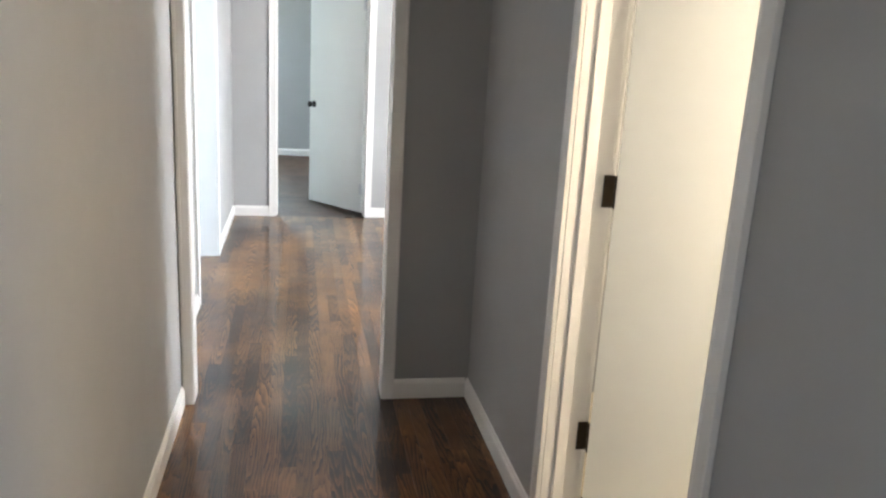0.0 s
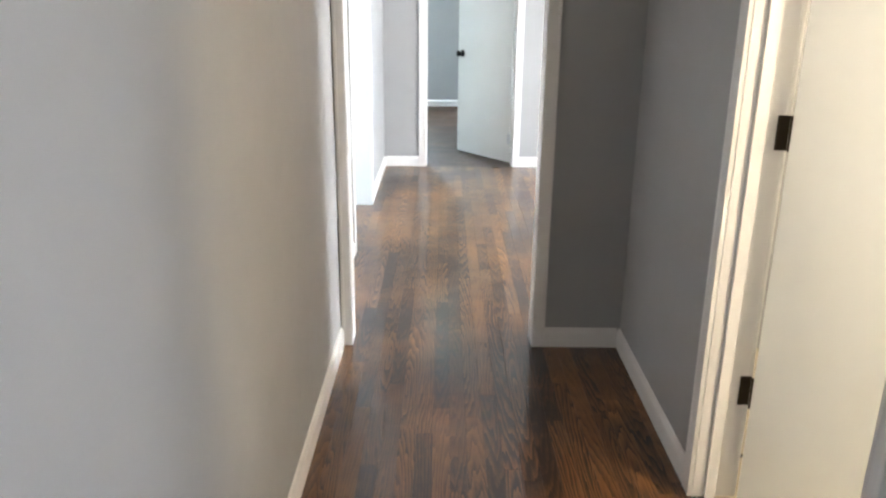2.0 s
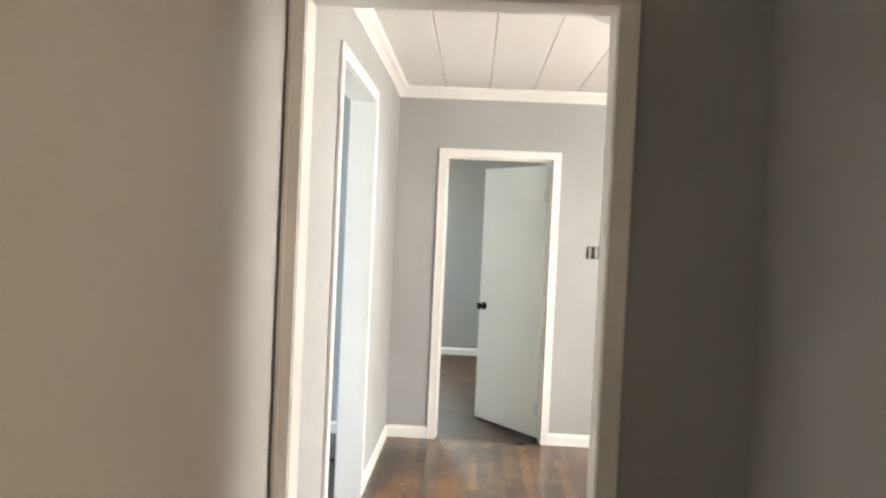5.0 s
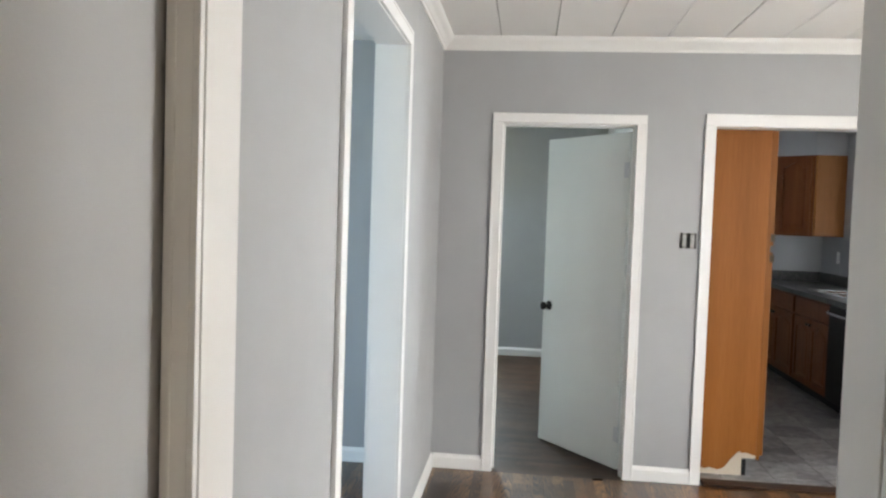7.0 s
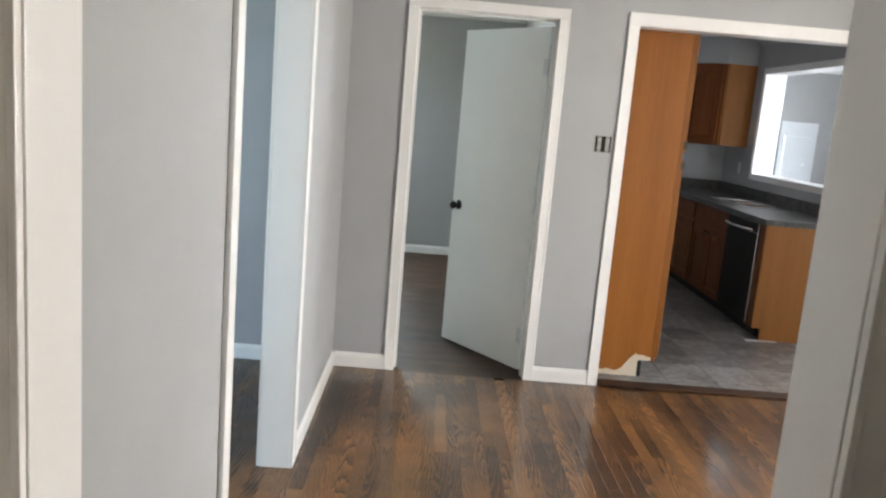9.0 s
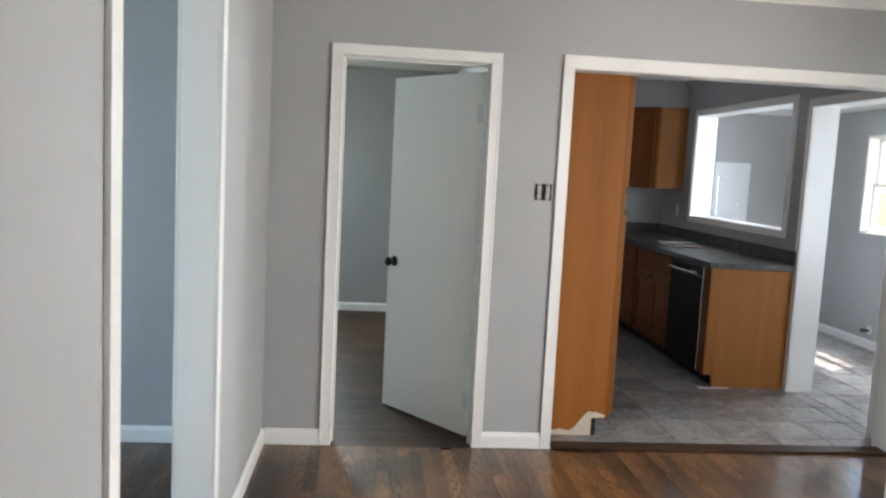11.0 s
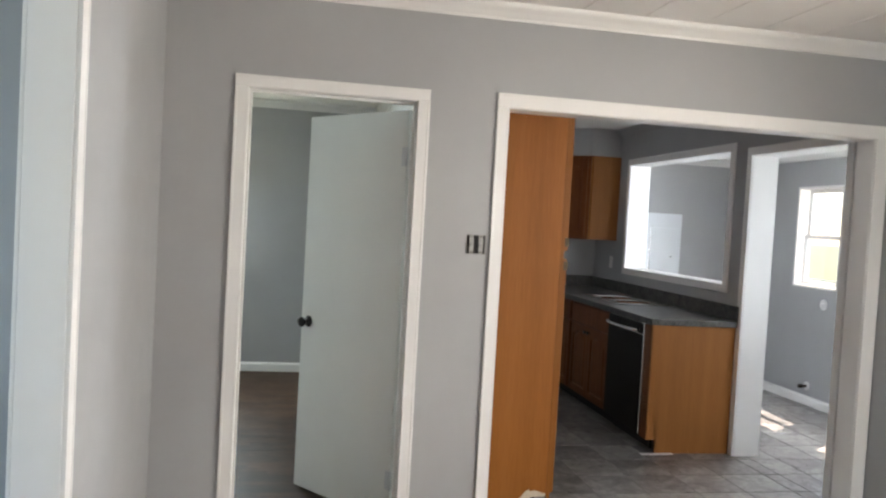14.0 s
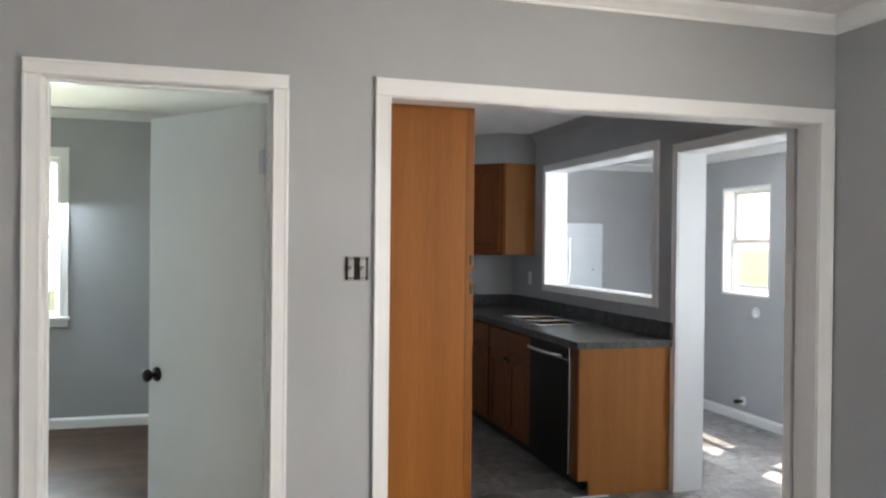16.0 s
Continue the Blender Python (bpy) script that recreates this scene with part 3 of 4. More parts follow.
# Unseen window, added where the hall's fill lamp shines in.
window("added_window_8", "x", -1.70, -0.90, 0.90, 2.10, HX0 - 0.12, HX0, 1, "added white double-hung window, unseen, in the hall")
# Unseen window, added to hold the back room's south fill lamp.
window("added_window_9", "y", 3.75, 4.65, 0.90, 2.0, TY0 - 0.12, TY0, 1, "white double-hung window in the back room")
# Unseen window, assumed as the way in for the dining room's south lamp.
window("assumed_window_7", "y", 2.30, 3.15, 0.90, 2.10, HY1, DY0, 1, "assumed white double-hung window, unseen, in the dining room's south wall")
window("window_5", "x", 3.15, 4.55, 0.85, 2.1, LX0 - 0.15, LX0, 1, "white double-hung window")
window("window_6", "x", -1.75, -0.55, 0.85, 2.05, 2.6, 2.72, -1, "white double-hung window of the rear bedroom")

# outside
def glow(name, colour, strength):
    m, nd, ln, p = nodes_of(name)
    p.inputs["Base Color"].default_value = (*colour, 1)
    p.inputs["Emission Color"].default_value = (*colour, 1)
    p.inputs["Emission Strength"].default_value = strength
    return m


M_HAZE = glow("bright_hazy_sky", (0.95, 0.98, 1.0), 0.27)
solid("backdrop_east", box((60, -40, -1), (60.2, 60, 30)), M_HAZE, "bright hazy sky beyond the windows", "backdrop", kind="structure")
solid("backdrop_north", box((-40, 70, -1), (40, 70.2, 30)), M_HAZE, "bright hazy sky beyond the windows", "backdrop", kind="structure")
bm = bmesh.new()
bmesh.ops.create_grid(bm, x_segments=40, y_segments=40, size=400)
bmesh.ops.translate(bm, vec=(0, 0, -0.5), verts=bm.verts)
solid("ground", bm, M_GRASS, "green mown lawn outside the windows", "ground", kind="structure")


# ---------------------------------------------------------------- kitchen
def extrude_outline(points, axis, a, b):
    """A flat plate: outline of (u, z) points, carried from a to b along the axis."""
    bm = bmesh.new()
    rings = [[bm.verts.new(at(axis, u, n, z)) for u, z in points] for n in (a, b)]
    k = len(points)
    for i in range(k):
        bm.faces.new((rings[0][i], rings[0][(i + 1) % k], rings[1][(i + 1) % k], rings[1][i]))
    bm.faces.new(rings[0])
    bm.faces.new(rings[1])
    bmesh.ops.triangulate(bm, faces=[f for f in bm.faces if len(f.verts) > 4])
    return bm


def panel_door(width, height, arched, parent, m, handle=None, material=None):
    """A raised-panel cabinet front: face towards local -y, lower left corner at the origin. m places it."""
    s, t = 0.052, 0.019
    bm = bmesh.new()
    box_into(bm, (0, 0, 0), (s, t, height), 0.003)
    box_into(bm, (width - s, 0, 0), (width, t, height), 0.003)
    box_into(bm, (s, 0.0005, 0), (width - s, t, s), 0.002)
    n = 12
    top = []
    for i in range(n + 1):
        f = i / n
        rise = 0.045 * math.sin(math.pi * f) ** 2 if arched else 0.0
        top.append((s + (width - 2 * s) * f, height - s - (0.045 - rise if arched else 0)))
    lower = [(x, z) for x, z in top]
    moved_bm = extrude_outline(lower + [(width - s, height), (s, height)], "y", 0.0005, t)
    tmp = bpy.data.meshes.new("tmp")
    moved_bm.to_mesh(tmp)
    moved_bm.free()
    bm.from_mesh(tmp)
    bpy.data.meshes.remove(tmp)
    bmesh.ops.transform(bm, matrix=m, verts=bm.verts)
    door = part("door", bm, material or M_CABDOOR, parent)
    g = 0.006
    field = [(s + g, s + g), (width - s - g, s + g)] + [(min(max(x, s + g), width - s - g), z - g) for x, z in reversed(top)]
    cx, cz = width / 2, height / 2
    inner = [(cx + (x - cx) * (1 - 0.05 / width * 1.4), cz + (z - cz) * (1 - 0.05 / height * 1.4)) for x, z in field]
    bm = bmesh.new()
    rows = [[bm.verts.new((x, y, z)) for x, z in pts] for pts, y in ((field, t - 0.002), (field, 0.011), (inner, 0.003))]
    k = len(field)
    for a, b in zip(rows, rows[1:]):
        for i in range(k):
            bm.faces.new((a[i], a[(i + 1) % k], b[(i + 1) % k], b[i]))
    bm.faces.new(rows[0])
    bm.faces.new(rows[-1])
    bmesh.ops.transform(bm, matrix=m, verts=bm.verts)
    part("raised_panel", bm, material or M_CABDOOR, door)
    if handle:
        bm = lathe([(0.004, 0), (0.0045, 0.014), (0.013, 0.017), (0.015, 0.024), (0.011, 0.029), (0.0005, 0.030)], 14)
        bmesh.ops.transform(bm, matrix=m @ pose(handle[0], 0, handle[1], 90), verts=bm.verts)
        part("handle", bm, M_KNOB, door, "small dark cabinet knob", True)
    return door


# tall cabinet beside the opening, with its water-damaged foot
PY0, PY1, PX1 = 6.418, 7.25, 1.616
tall = thing("tall_cabinet", pose(1.40, 6.8, 0), "honey maple tall pantry cabinet with a damaged foot", "cabinet")
shift = Matrix.Translation((-1.40, -6.8, 0))
chewed = [(1.195, 0.012), (1.22, 0.022), (1.245, 0.018), (1.27, 0.030), (1.30, 0.040), (1.322, 0.032), (1.350, 0.042), (1.372, 0.036), (1.40, 0.030), (1.425, 0.040), (1.440, 0.052), (1.452, 0.085),
          (1.472, 0.098), (1.486, 0.125), (1.503, 0.135), (1.512, 0.160), (1.522, 0.148), (1.530, 0.138), (1.556, 0.142), (1.575, 0.136), (1.60, 0.128), (PX1, 0.126)]
part("side_panel", moved(extrude_outline([(1.195, 2.395), *chewed, (PX1, 2.395)], "y", PY0, PY0 + 0.004), shift), M_CAB, tall)
core = [(1.195, 0.0), (1.235, 0.004), (1.30, 0.0), (1.39, 0.003), (1.46, 0.0), (1.536, 0.0), (1.536, 0.105), (PX1 - 0.002, 0.108), (PX1 - 0.002, 2.394), (1.195, 2.394)]
part("panel_core", moved(extrude_outline(core, "y", PY0 + 0.0045, PY0 + 0.018), shift), M_CHIP, tall, "bare torn chipboard where the veneer has peeled")
part("carcass", moved(box((1.195, PY0 + 0.0185, 0.11), (PX1 - 0.001, PY1, 2.394)), shift), M_CAB, tall)
part("toe_kick", moved(box((1.195, PY0 + 0.03, 0.0), (1.545, PY1, 0.1095)), shift), M_DARK, tall)
# Black strip stands for the shade inside the slot at the toe corner.
part("dark_slot_strip", moved(box((1.538, PY0 + 0.002, 0.0), (1.560, PY0 + 0.016, 0.100), 0.001), shift), M_DARK, tall)
part("face_frame", moved(box((PX1 + 0.0005, PY0 - 0.002, 0.10), (PX1 + 0.019, PY1, 2.394), 0.0015), shift), M_CABEDGE, tall)
for z0, z1 in ((0.125, 1.335), (1.375, 2.36)):
    m = shift @ Matrix(((0, -1, 0, PX1 + 0.040), (1, 0, 0, PY0 + 0.010), (0, 0, 1, z0), (0, 0, 0, 1)))
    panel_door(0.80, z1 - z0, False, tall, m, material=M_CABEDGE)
for z in (1.30, 1.42):
    part("hinge", moved(box((PX1 + 0.021, PY0 - 0.001, z - 0.022), (PX1 + 0.043, PY0 + 0.009, z + 0.022), 0.002), shift), M_BRONZE, tall)

# base cabinets along the east wall
FX, CE = 2.690, 7.478            # cabinet fronts, free end


def base_unit(y0, y1, fronts, label, end_panel=False, group="base cabinets"):
    ob = thing("base_cabinet", pose(2.98, (y0 + y1) / 2, 0), label, "cabinet", group)
    inv = Matrix.Translation((-2.98, -(y0 + y1) / 2, 0))
    part("carcass", moved(box((FX + 0.020, y0 + 0.001, 0.10), (DX1 - 0.001, y1 - 0.001, 0.878)), inv), M_CAB, ob)
    part("toe_kick", moved(box((FX + 0.075, y0 + 0.001, 0.003), (DX1 - 0.001, y1 - 0.001, 0.0995)), inv), M_DARK, ob)
    bm = bmesh.new()
    for lo, hi in (((y0 + 0.001, 0.10), (y0 + 0.036, 0.878)), ((y1 - 0.036, 0.10), (y1 - 0.001, 0.878)), ((y0 + 0.036, 0.10), (y1 - 0.036, 0.13)), ((y0 + 0.036, 0.69), (y1 - 0.036, 0.72)), ((y0 + 0.036, 0.85), (y1 - 0.036, 0.878))):
        box_into(bm, (FX + 0.001, lo[0], lo[1]), (FX + 0.0195, hi[0], hi[1]), 0.001, 1)
    part("face_frame", moved(bm, inv), M_CABDOOR, ob)
    w = (y1 - y0 - 0.04) / fronts
    for i in range(fronts):
        a = y0 + 0.02 + i * w
        m = inv @ Matrix(((0, 1, 0, FX - 0.019), (-1, 0, 0, a + w - 0.003), (0, 0, 1, 0.118), (0, 0, 0, 1)))
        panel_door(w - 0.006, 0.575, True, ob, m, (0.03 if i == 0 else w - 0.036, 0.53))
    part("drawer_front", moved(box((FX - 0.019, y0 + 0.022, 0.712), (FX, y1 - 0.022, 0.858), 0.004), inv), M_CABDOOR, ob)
    return ob


base_unit(8.212, 9.06, 2, "honey maple sink base cabinet with arched doors")
base_unit(9.062, 10.148, 2, "honey maple base cabinet in the dark corner")
end = thing("end_panel", pose(2.98, CE, 0), "honey maple end panel with a notched toe corner", "cabinet panel")
inv = Matrix.Translation((-2.98, -CE, 0))
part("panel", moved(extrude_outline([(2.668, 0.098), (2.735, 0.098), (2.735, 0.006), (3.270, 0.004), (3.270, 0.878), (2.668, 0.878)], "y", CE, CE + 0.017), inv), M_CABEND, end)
part("scribe_strip", moved(box((3.2705, CE - 0.004, 0.006), (DX1 - 0.001, CE + 0.015, 0.878), 0.001), inv), M_CABDOOR, end)
part("face_edge", moved(box((FX - 0.024, CE + 0.0175, 0.10), (FX + 0.012, 7.581, 0.878), 0.0015), inv), M_CABDOOR, end)
solid("shim_strip", moved(box((-0.115, -0.02, 0), (0.115, 0.02, 0.004), 0.001), pose(2.745, CE - 0.012, 0.0045, 0, 0, 3)), M_PLASTIC, "thin white offcut strip lying on the kitchen floor", "offcut")

# dishwasher
dw = thing("dishwasher", pose(2.98, 7.84, 0), "black dishwasher with a curved steel bar handle", "dishwasher")
inv = Matrix.Translation((-2.98, -7.84, 0))
D0, D1 = 7.595, 8.200
part("tub", moved(box((FX + 0.02, D0 + 0.004, 0.11), (DX1 - 0.01, D1 - 0.004, 0.872)), inv), M_DARK, dw)
part("toe_panel", moved(box((FX + 0.06, D0, 0.006), (FX + 0.08, D1, 0.108), 0.002), inv), M_DARK, dw)
part("door_panel", moved(box((FX - 0.034, D0, 0.112), (FX + 0.018, D1, 0.790), 0.005), inv), M_BLACK, dw)
part("control_panel", moved(box((FX - 0.0345, D0, 0.794), (FX + 0.018, D1, 0.868), 0.008), inv), M_BLACK, dw)
part("side_trim", moved(box((FX - 0.036, D0 - 0.012, 0.112), (FX + 0.01, D0 - 0.001, 0.868), 0.002), inv), M_STEEL, dw, "bare steel edge of the door")
bm = bmesh.new()
rings, n = [], 14
for i in range(n + 1):
    f = i / n
    y = D0 + 0.06 + (D1 - D0 - 0.10) * f
    bow = 0.030 + 0.028 * math.sin(math.pi * f) ** 0.5
    rings.append([bm.verts.new((FX - 0.034 - bow + 0.010 * math.cos(a), y, 0.815 + 0.012 * math.sin(a))) for a in [2 * math.pi * j / 10 for j in range(10)]])
for a, b in zip(rings, rings[1:]):
    for i in range(10):
        bm.faces.new((a[i], a[(i + 1) % 10], b[(i + 1) % 10], b[i]))
bm.faces.new(rings[0])
bm.faces.new(rings[-1])
handle = part("handle", moved(bm, inv), M_STEEL, dw, "curved brushed steel handle", True)
for y in (D0 + 0.066, D1 - 0.046):
    part("handle_post", moved(box((FX - 0.066, y - 0.013, 0.802), (FX - 0.033, y + 0.013, 0.828), 0.005), inv), M_STEEL, handle)

# worktop with its splashback and the sink
SX0, SX1, SY0, SY1 = 2.79, 3.17, 8.36, 8.99
top = thing("worktop", pose(2.98, 8.8, 0.878), "dark grey speckled laminate kitchen worktop", "worktop")
inv = Matrix.Translation((-2.98, -8.8, -0.878))
bm = bmesh.new()
WX0, WE = 2.645, 7.458
for lo, hi in (((WX0, WE), (DX1 - 0.001, SY0)), ((WX0, SY1), (DX1 - 0.001, KY1 - 0.001)), ((WX0, SY0), (SX0, SY1)), ((SX1, SY0), (DX1 - 0.001, SY1))):
    box_into(bm, (*lo, 0.8785), (*hi, 0.918))
part("slab", moved(bm, inv), M_COUNTER, top)
part("edge_strip", moved(box((WX0 - 0.004, WE - 0.004, 0.8775), (WX0, KY1 - 0.002, 0.9195), 0.0015), inv), M_COUNTER, top)
part("edge_strip", moved(box((WX0, WE - 0.004, 0.8775), (DX1 - 0.022, WE - 0.0002, 0.9195), 0.0015), inv), M_COUNTER, top)
part("splashback", moved(box((DX1 - 0.021, WE - 0.004, 0.919), (DX1 - 0.001, KY1 - 0.022, 1.022), 0.003), inv), M_COUNTER, top)
part("splashback", moved(box((1.80, KY1 - 0.021, 0.919), (DX1 - 0.001, KY1 - 0.001, 1.022), 0.003), inv), M_COUNTER, top)
sink = thing("kitchen_sink", pose((SX0 + SX1) / 2, (SY0 + SY1) / 2, 0.9), "stainless steel double-bowl drop-in sink", "sink")
inv = sink.matrix_world.inverted()
bm = bmesh.new()
mid = (SY0 + SY1) / 2
for lo, hi in (((SX0 - 0.025, SY0 - 0.025), (SX0 + 0.03, SY1 + 0.025)), ((SX1 - 0.03, SY0 - 0.025), (SX1 + 0.05, SY1 + 0.025)), ((SX0 + 0.03, SY0 - 0.025), (SX1 - 0.03, SY0 + 0.025)),
               ((SX0 + 0.03, SY1 - 0.025), (SX1 - 0.03, SY1 + 0.025)), ((SX0 + 0.03, mid - 0.02), (SX1 - 0.03, mid + 0.02))):
    box_into(bm, (*lo, 0.9185), (*hi, 0.9275), 0.003)
part("rim", moved(bm, inv), M_STEEL, sink)
for a, b in ((SY0 + 0.025, mid - 0.02), (mid + 0.02, SY1 - 0.025)):
    bm = bmesh.new()
    box_into(bm, (SX0 + 0.031, a + 0.001, 0.74), (SX1 - 0.031, b - 0.001, 0.923), 0.03, 3)
    bmesh.ops.delete(bm, geom=[f for f in bm.faces if f.calc_center_median().z > 0.9225], context="FACES")
    bowl = part("bowl", moved(bm, inv), M_STEEL, sink, "", True)
    part("drain", moved(lathe([(0.0005, 0), (0.04, 0), (0.043, 0.003), (0.03, 0.004), (0.0005, 0.002)], 16), inv @ pose((SX0 + SX1) / 2, (a + b) / 2, 0.742)), M_STEEL, bowl)

# diagonal corner wall cabinet and the soffit above it
def prism(points, z0, z1):
    """An upright block over a plan outline."""
    bm = bmesh.new()
    low = [bm.verts.new((x, y, z0)) for x, y in points]
    high = [bm.verts.new((x, y, z1)) for x, y in points]
    k = len(points)
    for i in range(k):
        bm.faces.new((low[i], low[(i + 1) % k], high[(i + 1) % k], high[i]))
    bm.faces.new(low)
    bm.faces.new(high)
    bmesh.ops.recalc_face_normals(bm, faces=bm.faces)
    return bm


up = thing("wall_cabinet", pose(3.13, 9.9, 1.396), "honey maple corner wall cabinet with an arched diagonal door", "cabinet")
inv = up.matrix_world.inverted()
UX, UY0, UZ0, UZ1, UD = 2.985, 9.622, 1.396, 2.188, 0.27
H = math.sqrt(0.5)
XE, YE = DX1 - 0.001, KY1 - 0.001
k = 0.019 / H
part("carcass", moved(prism([(UX + k, UY0), (XE, UY0), (XE, YE), (UX - UD, YE), (UX - UD, UY0 + UD + k)], UZ0, UZ1), inv), M_CABEND, up)
m = inv @ Matrix(((H, H, 0, UX - UD), (-H, H, 0, UY0 + UD), (0, 0, 1, 0), (0, 0, 0, 1)))
part("face_frame", moved(box((0.0, 0.0, UZ0 - 0.003), (UD / H, 0.0185, UZ1), 0.0015), m), M_CABDOOR, up)
panel_door(UD / H - 0.05, UZ1 - UZ0 - 0.04, True, up, m @ Matrix.Translation((0.025, -0.0195, UZ0 + 0.02)))
solid("soffit_wall", prism([(UX + 0.006, UY0 + 0.004), (XE, UY0 + 0.004), (XE, YE), (UX - UD + 0.004, YE), (UX - UD + 0.004, UY0 + UD + 0.006)], UZ1 + 0.001, KCEIL), M_WALL, "grey painted soffit above the wall cabinet", "wall", kind="structure")


# ---------------------------------------------------------------- small fixtures
def outlet(m, label):
    ob = thing("wall_outlet", m, label, "outlet", "outlets")
    part("plate", box((-0.035, -0.005, -0.057), (0.035, 0, 0.057), 0.003), M_PLASTIC, ob)
    for z in (-0.02, 0.02):
        part("socket", moved(lathe([(0.0005, 0), (0.016, 0), (0.0155, 0.003), (0.0005, 0.0032)], 14), pose(0, -0.0045, z, 90)), M_PLASTIC, ob)
    return ob


outlet(pose(DX1, 9.72, 1.19, 0, 0, -90), "white duplex outlet above the splashback")

# open switch box with two bare toggles beside the kitchen opening
sw = thing("switch_box", pose(1.122, DY1, 1.392), "uncovered double switch box with two bare switches", "light switch")
bm = bmesh.new()
for lo, hi in (((-0.047, -0.046), (-0.043, 0.046)), ((0.043, -0.046), (0.047, 0.046)), ((-0.043, 0.042), (0.043, 0.046)), ((-0.043, -0.046), (0.043, -0.042))):
    box_into(bm, (lo[0], -0.0035, lo[1]), (hi[0], 0.0, hi[1]))
part("box_rim", bm, M_GROOVE, sw)
# Thin black plate on the wall face stands for the box's shaded depth.
part("recess", box((-0.043, -0.0015, -0.042), (0.043, -0.0005, 0.042)), M_DARK, sw, "flat black plate in place of the dark hole in the wall")
for x in (-0.0225, 0.0225):
    body = part("switch", box((x - 0.011, -0.010, -0.031), (x + 0.011, -0.002, 0.031), 0.002), M_SWITCH, sw, "bare grey switch body")
    part("strap", box((x - 0.009, -0.006, -0.043), (x + 0.009, -0.004, 0.043), 0.001), M_SWITCH, body)
    part("toggle", moved(box((-0.004, -0.016, -0.006), (0.004, 0.0, 0.006), 0.002), pose(x, -0.009, 0.004, 20)), M_SWITCH, body)
    for z in (-0.036, 0.036):
        part("screw", moved(lathe([(0.0005, 0), (0.004, 0), (0.003, 0.002), (0.0005, 0.0022)], 8), pose(x, -0.006, z, 90)), M_BRONZE, body)

# back room: breaker panel, capped vent, pipe stub
bp = thing("breaker_panel", pose(4.146, TY1, 1.30), "white metal breaker panel door on the wall", "electrical panel")
part("cover", box((-0.202, -0.012, -0.42), (0.202, 0.0, 0.405), 0.003), M_PANEL, bp)
lid = part("lid", box((-0.150, -0.020, -0.36), (0.150, -0.0125, 0.25), 0.003), M_PANEL, bp)
part("latch", moved(lathe([(0.0005, 0), (0.010, 0), (0.009, 0.004), (0.0005, 0.005)], 12), pose(0.088, -0.020, -0.055, 90)), M_STEEL, lid)
part("lid_hinge", box((-0.158, -0.019, -0.36), (-0.151, -0.013, 0.25), 0.001), M_STEEL, bp)
vent = thing("wall_box", pose(TX1, 8.80, 0.935, 0, 0, -90), "white round wall box with its cover off", "wall box")
part("ring", moved(lathe([(0.030, 0), (0.048, 0), (0.047, 0.006), (0.034, 0.008), (0.031, 0.004)], 20), pose(0, 0, 0, 90)), M_PLASTIC, vent, "", True)
# Black disc in place of the shaded opening inside the ring.
part("hole", moved(lathe([(0.0005, 0), (0.030, 0), (0.030, 0.003), (0.0005, 0.003)], 20), pose(0, -0.0005, 0, 90)), M_DARK, vent)
part("wire_nut", moved(lathe([(0.007, 0), (0.010, 0.008), (0.005, 0.03), (0.0005, 0.031)], 10), pose(0.004, -0.003, 0.008, 75)), M_PLASTIC, vent)
pipe = thing("pipe_stub", pose(TX1, 8.95, 0.175, 0, 0, -90), "capped metal gas pipe stub in the wall", "pipe")
part("flange", moved(lathe([(0.0005, 0), (0.040, 0), (0.038, 0.005), (0.016, 0.009), (0.0005, 0.009)], 18), pose(0, 0, 0, 90)), M_PLASTIC, pipe)
part("stub", moved(lathe([(0.0125, 0), (0.0125, 0.05), (0.018, 0.05), (0.018, 0.075), (0.0005, 0.076)], 14), pose(0, -0.008, 0, 90)), M_BRONZE, pipe, "dark pipe cap")

# flush ceiling lamp in the dining room, unlit
cl = thing("ceiling_lamp", pose(0.97, 3.92, CEIL), "unlit white glass flush ceiling lamp", "lamp")
part("base", lathe([(0.0005, 0), (0.30, 0), (0.302, -0.012), (0.29, -0.018), (0.0005, -0.018)], 36), M_TRIM, cl)
part("shade", lathe([(0.285, -0.0185), (0.292, -0.035), (0.270, -0.060), (0.20, -0.085), (0.10, -0.098), (0.012, -0.101), (0.0005, -0.101)], 36), M_CEIL, cl, "shallow white glass bowl", True)
part("finial", moved(lathe([(0.0005, 0), (0.010, 0), (0.012, -0.010), (0.005, -0.018), (0.0005, -0.019)], 14), pose(0, 0, -0.1012)), M_BRONZE, cl)

# assumed lamp bar on the bathroom's east wall, an unseen source for its warm light
bl = thing("assumed_bath_lamp", pose(2.05, 1.035, 1.42), "assumed steel lamp bar, unseen, for the bathroom's warm light", "lamp")
part("back_plate", box((-0.022, -0.52, -0.055), (-0.0005, 0.52, 0.055), 0.006), M_STEEL, bl)
for y in (-0.415, 0.415):
    part("socket", moved(lathe([(0.0005, 0), (0.024, 0), (0.022, 0.018), (0.0005, 0.019)], 18), pose(-0.0225, y, 0, 0, -90)), M_PLASTIC, bl)

# a scrap left on the floor beyond the wide opening
solid("floor_scrap", moved(prism([(-0.016, -0.010), (0.004, -0.013), (0.018, -0.002), (0.010, 0.011), (-0.013, 0.008)], 0, 0.014), pose(-0.565, 5.547, 0.0005)), M_DARK, "small dark scrap lying on the oak floor", "debris")

# outside the back window: a board fence
fence = thing("fence", pose(8.2, 11.5, -0.5), "pale weathered board fence beyond the window", "fence")
for i in range(80):
    part("board", box((-0.01 + 0.004 * (i % 2), -6.0 + i * 0.15, 0), (0.012, -6.0 + i * 0.15 + 0.143, 1.42), 0.0), M_SIDING, fence)
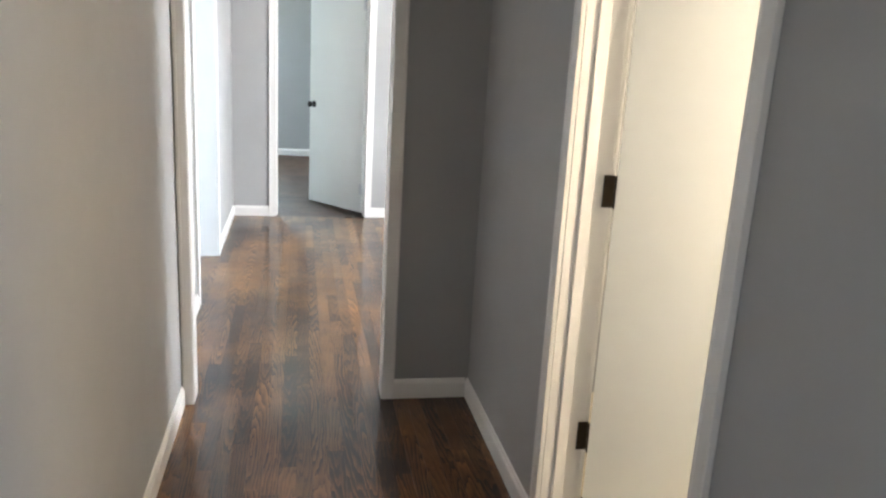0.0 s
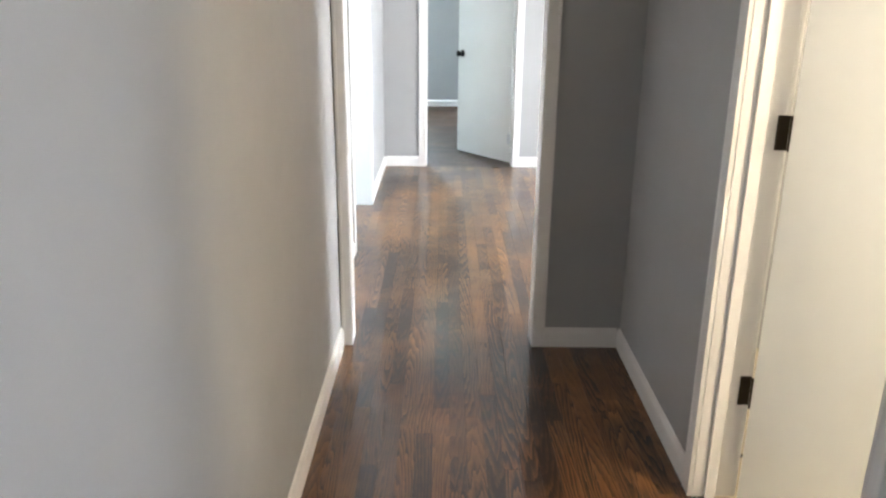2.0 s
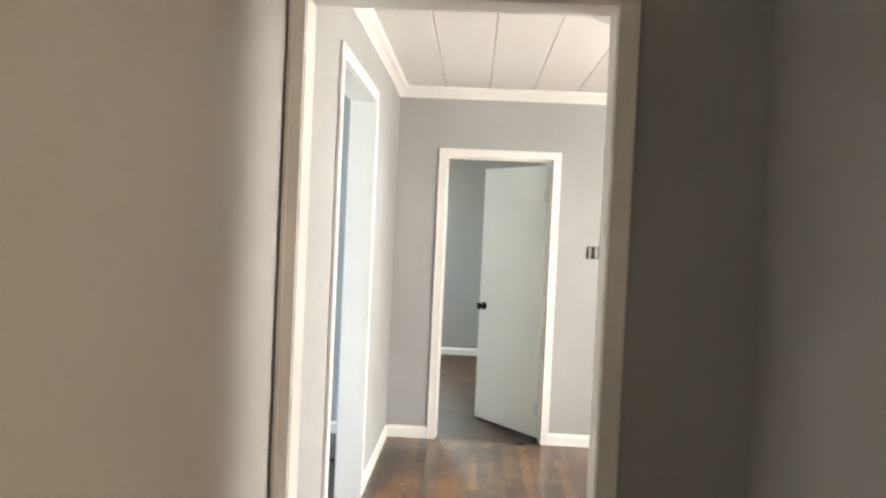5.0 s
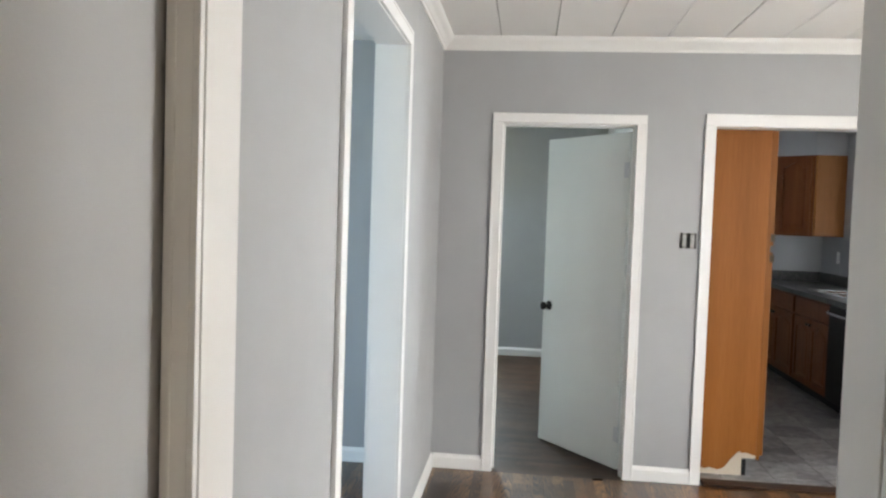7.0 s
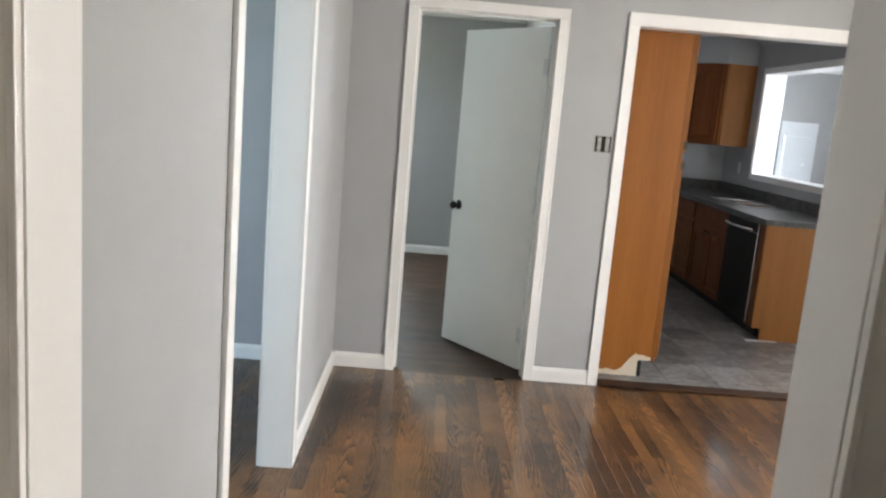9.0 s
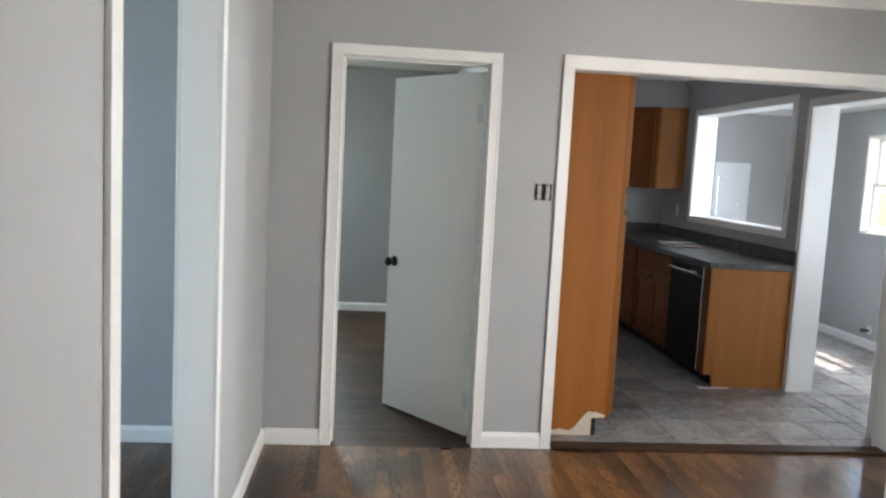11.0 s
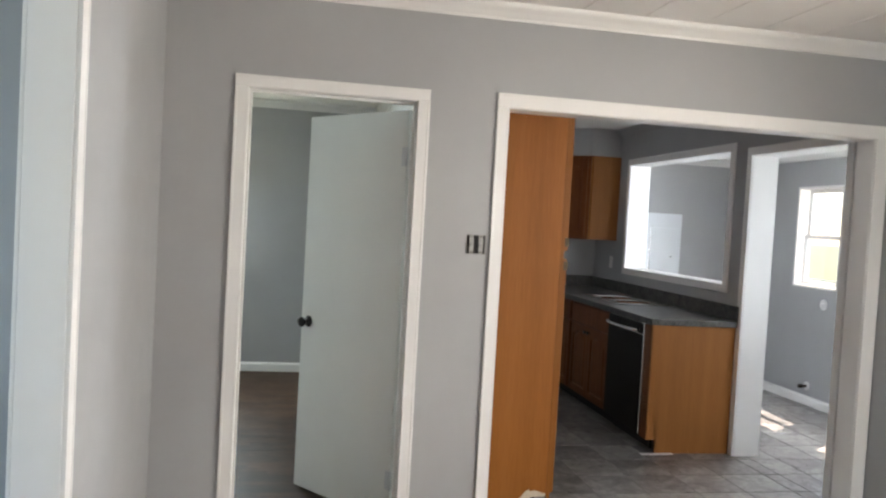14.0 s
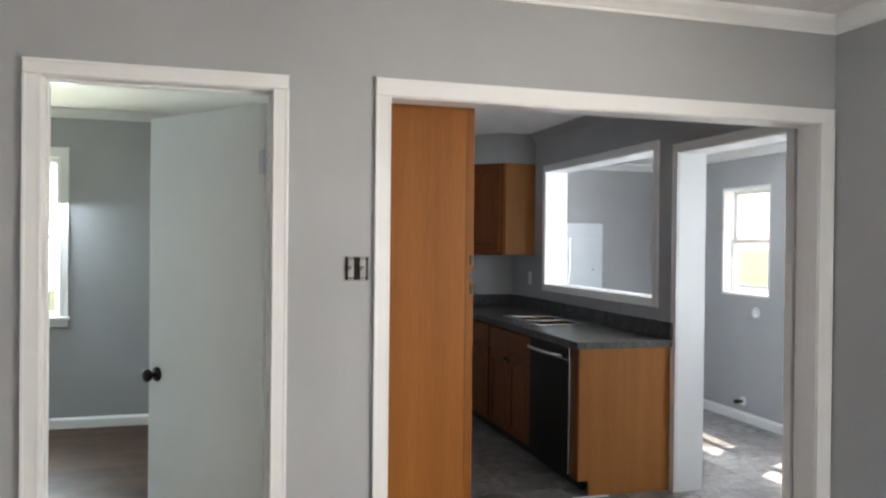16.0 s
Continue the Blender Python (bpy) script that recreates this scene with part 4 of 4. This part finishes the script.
for z in (0.3, 1.1):
    part("rail", box((0.014, -6.0, z), (0.05, 6.0, z + 0.09)), M_SIDING, fence)


# ---------------------------------------------------------------- floors
mesh_cache = {}


def plank_mesh(length, width, along, material):
    key = (round(length, 3), round(width, 4), along, material.name)
    if key not in mesh_cache:
        a, b = length / 2, width / 2
        hx, hy = (b, a) if along == "y" else (a, b)
        c = 0.00015
        vs = [(sx * hx, sy * hy, -0.012) for sx, sy in ((-1, -1), (1, -1), (1, 1), (-1, 1))]
        vs += [(sx * hx, sy * hy, -c) for sx, sy in ((-1, -1), (1, -1), (1, 1), (-1, 1))]
        vs += [(sx * (hx - c), sy * (hy - c), 0) for sx, sy in ((-1, -1), (1, -1), (1, 1), (-1, 1))]
        fs = [(8, 9, 10, 11)]
        for lo in (0, 4):
            fs += [(lo + i, lo + (i + 1) % 4, lo + 4 + (i + 1) % 4, lo + 4 + i) for i in range(4)]
        me = bpy.data.meshes.new("plank")
        me.from_pydata(vs, [], fs)
        me.materials.append(material)
        mesh_cache[key] = me
    return mesh_cache[key]


LENGTHS = (0.46, 0.58, 0.72, 0.86, 1.02, 1.2, 1.42)


def strip_floor(name, x0, x1, y0, y1, along, material, seed, label, near=None):
    """A strip floor of single boards. near: (x0, x1, y0, y1) in which boards are parts; the rest is one joined part."""
    sub = solid(name, box((x0, y0, -0.06), (x1, y1, -0.010)), M_SUB, label, "floor", kind="structure")
    rnd = random.Random(seed)
    w, gap = 0.0572, 0.0004
    lo_c, hi_c = (x0, x1) if along == "y" else (y0, y1)
    lo_l, hi_l = (y0, y1) if along == "y" else (x0, x1)
    far_v, far_f = [], []
    c = lo_c
    while c < hi_c - 0.004:
        cw = min(w, hi_c - c)
        p = lo_l - rnd.choice((0.0, 0.13, 0.26, 0.4))
        while p < hi_l:
            ln = rnd.choice(LENGTHS)
            a, b = max(p, lo_l), min(p + ln, hi_l)
            p += ln
            if b - a < 0.06:
                continue
            cx, cl = c + cw / 2, (a + b) / 2
            pos = (cx, cl, 0) if along == "y" else (cl, cx, 0)
            me = plank_mesh(b - a - gap, cw - gap, along, material)
            if near is None or (near[0] <= pos[0] <= near[1] and near[2] <= pos[1] <= near[3]):
                ob = new("plank", me)
                ob.location = pos
                ob.parent = sub
            else:
                base = len(far_v)
                far_v += [(v.co.x + pos[0], v.co.y + pos[1], v.co.z) for v in me.vertices]
                far_f += [tuple(base + i for i in f.vertices) for f in me.polygons]
        c += w
    if far_v:
        me = bpy.data.meshes.new("far_planks")
        me.from_pydata(far_v, [], far_f)
        me.materials.append(material)
        ob = new("far_planks", me)
        ob.parent = sub
        tagged(ob, kind="stuff")
    return sub


strip_floor("floor_hall", HX0, HX1, HY0, 6.188, "y", M_OAK, 3, "dark stained oak strip floor, glossy and worn", near=(-1, 2, -0.6, 7))
strip_floor("floor_dining", HX1, DX1, 2.612, 6.188, "y", M_OAK, 5, "dark stained oak strip floor, glossy and worn")
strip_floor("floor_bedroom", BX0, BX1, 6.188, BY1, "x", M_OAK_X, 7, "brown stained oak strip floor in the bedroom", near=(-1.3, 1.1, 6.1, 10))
strip_floor("floor_left_room", LX0, HX0, LY0 - 0.25, 6.204, "y", M_OAK, 9, "dark stained oak strip floor", near=(-1.5, 0, 3.6, 6.3))
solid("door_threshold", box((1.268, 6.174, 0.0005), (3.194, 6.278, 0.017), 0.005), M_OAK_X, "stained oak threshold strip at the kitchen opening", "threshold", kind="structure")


def tile_mesh(w, d, material, z, name="tile", cut=0.0):
    key = (round(w, 3), round(d, 3), material.name, cut)
    if key not in mesh_cache:
        a, b, c = w / 2, d / 2, 0.0012
        if cut:
            def ring(k, h):
                a2, b2 = a - k, b - k
                return [(-a2 + cut, -b2, h), (a2 - cut, -b2, h), (a2, -b2 + cut, h), (a2, b2 - cut, h), (a2 - cut, b2, h), (-a2 + cut, b2, h), (-a2, b2 - cut, h), (-a2, -b2 + cut, h)]
        else:
            def ring(k, h):
                return [(-a + k, -b + k, h), (a - k, -b + k, h), (a - k, b - k, h), (-a + k, b - k, h)]
        rows = [ring(0, -0.006), ring(0, z - c), ring(c, z)]
        n = len(rows[0])
        vs = [v for r in rows for v in r]
        fs = [tuple(range(2 * n, 3 * n))]
        for lo in (0, n):
            fs += [(lo + i, lo + (i + 1) % n, lo + n + (i + 1) % n, lo + n + i) for i in range(n)]
        me = bpy.data.meshes.new(name)
        me.from_pydata(vs, [], fs)
        me.materials.append(material)
        mesh_cache[key] = me
    return mesh_cache[key]


def tile_floor(name, x0, x1, y0, y1, ox, oy, pitch, joint, label):
    sub = solid(name, box((x0, y0, -0.05), (x1, y1, 0.0010)), M_GROUT, label, "floor", kind="structure")
    i0, i1 = math.floor((x0 - ox) / pitch), math.ceil((x1 - ox) / pitch)
    j0, j1 = math.floor((y0 - oy) / pitch), math.ceil((y1 - oy) / pitch)
    for i in range(i0, i1):
        for j in range(j0, j1):
            a, b = max(x0, ox + i * pitch), min(x1, ox + (i + 1) * pitch)
            c, d = max(y0, oy + j * pitch), min(y1, oy + (j + 1) * pitch)
            if b - a > 0.02 and d - c > 0.02:
                ob = new("tile", tile_mesh(b - a - joint, d - c - joint, M_TILE, 0.0028))
                ob.location = ((a + b) / 2, (c + d) / 2, 0)
                ob.parent = sub
    return sub


tile_floor("floor_kitchen", BX1, 3.38, 6.279, KY1, 2.03, 6.43, 0.31, 0.004, "dusty grey slate-look vinyl tile floor")
tile_floor("floor_back_room", 3.38, TX1, TY0, TY1, 2.03, 6.43, 0.31, 0.004, "dusty grey slate-look vinyl tile floor")

bath = solid("floor_bath", box((1.012, 0.32, -0.05), (2.05, HY1, 0.0)), M_VINYL, "cream vinyl bathroom floor with small black insets", "floor", kind="structure")
P, BX, BYO = 0.157, 1.190, 1.281
for i in range(-1, 9):
    for j in range(-8, 8):
        x, y = BX + (i + 0.5) * P, BYO + (j + 0.5) * P
        if 1.10 < x < 1.99 and 0.40 < y < 2.5:
            ob = new("tile", tile_mesh(P - 0.0012, P - 0.0012, M_VINYL, 0.003, cut=0.0215))
            ob.location, ob.parent = (x, y, 0), bath
        x, y = BX + i * P, BYO + j * P
        if 1.12 < x < 2.02 and 0.36 < y < 2.5:
            ob = new("inset", tile_mesh(0.0285, 0.0285, M_DOT, 0.0032, "inset"))
            ob.location, ob.rotation_euler, ob.parent = (x, y, 0), (0, 0, math.pi / 4), bath
solid("bath_threshold", box((0.9725, 0.716, -0.004), (1.013, 1.506, 0.007), 0.003), M_MARBLE, "worn cream stone sill at the bathroom door", "threshold", kind="structure")
strip_floor("floor_rear_room", HX1, 2.6, HY0, 0.2, "y", M_OAK, 11, "dark stained oak strip floor of the rear bedroom", near=(9, 9, 9, 9))
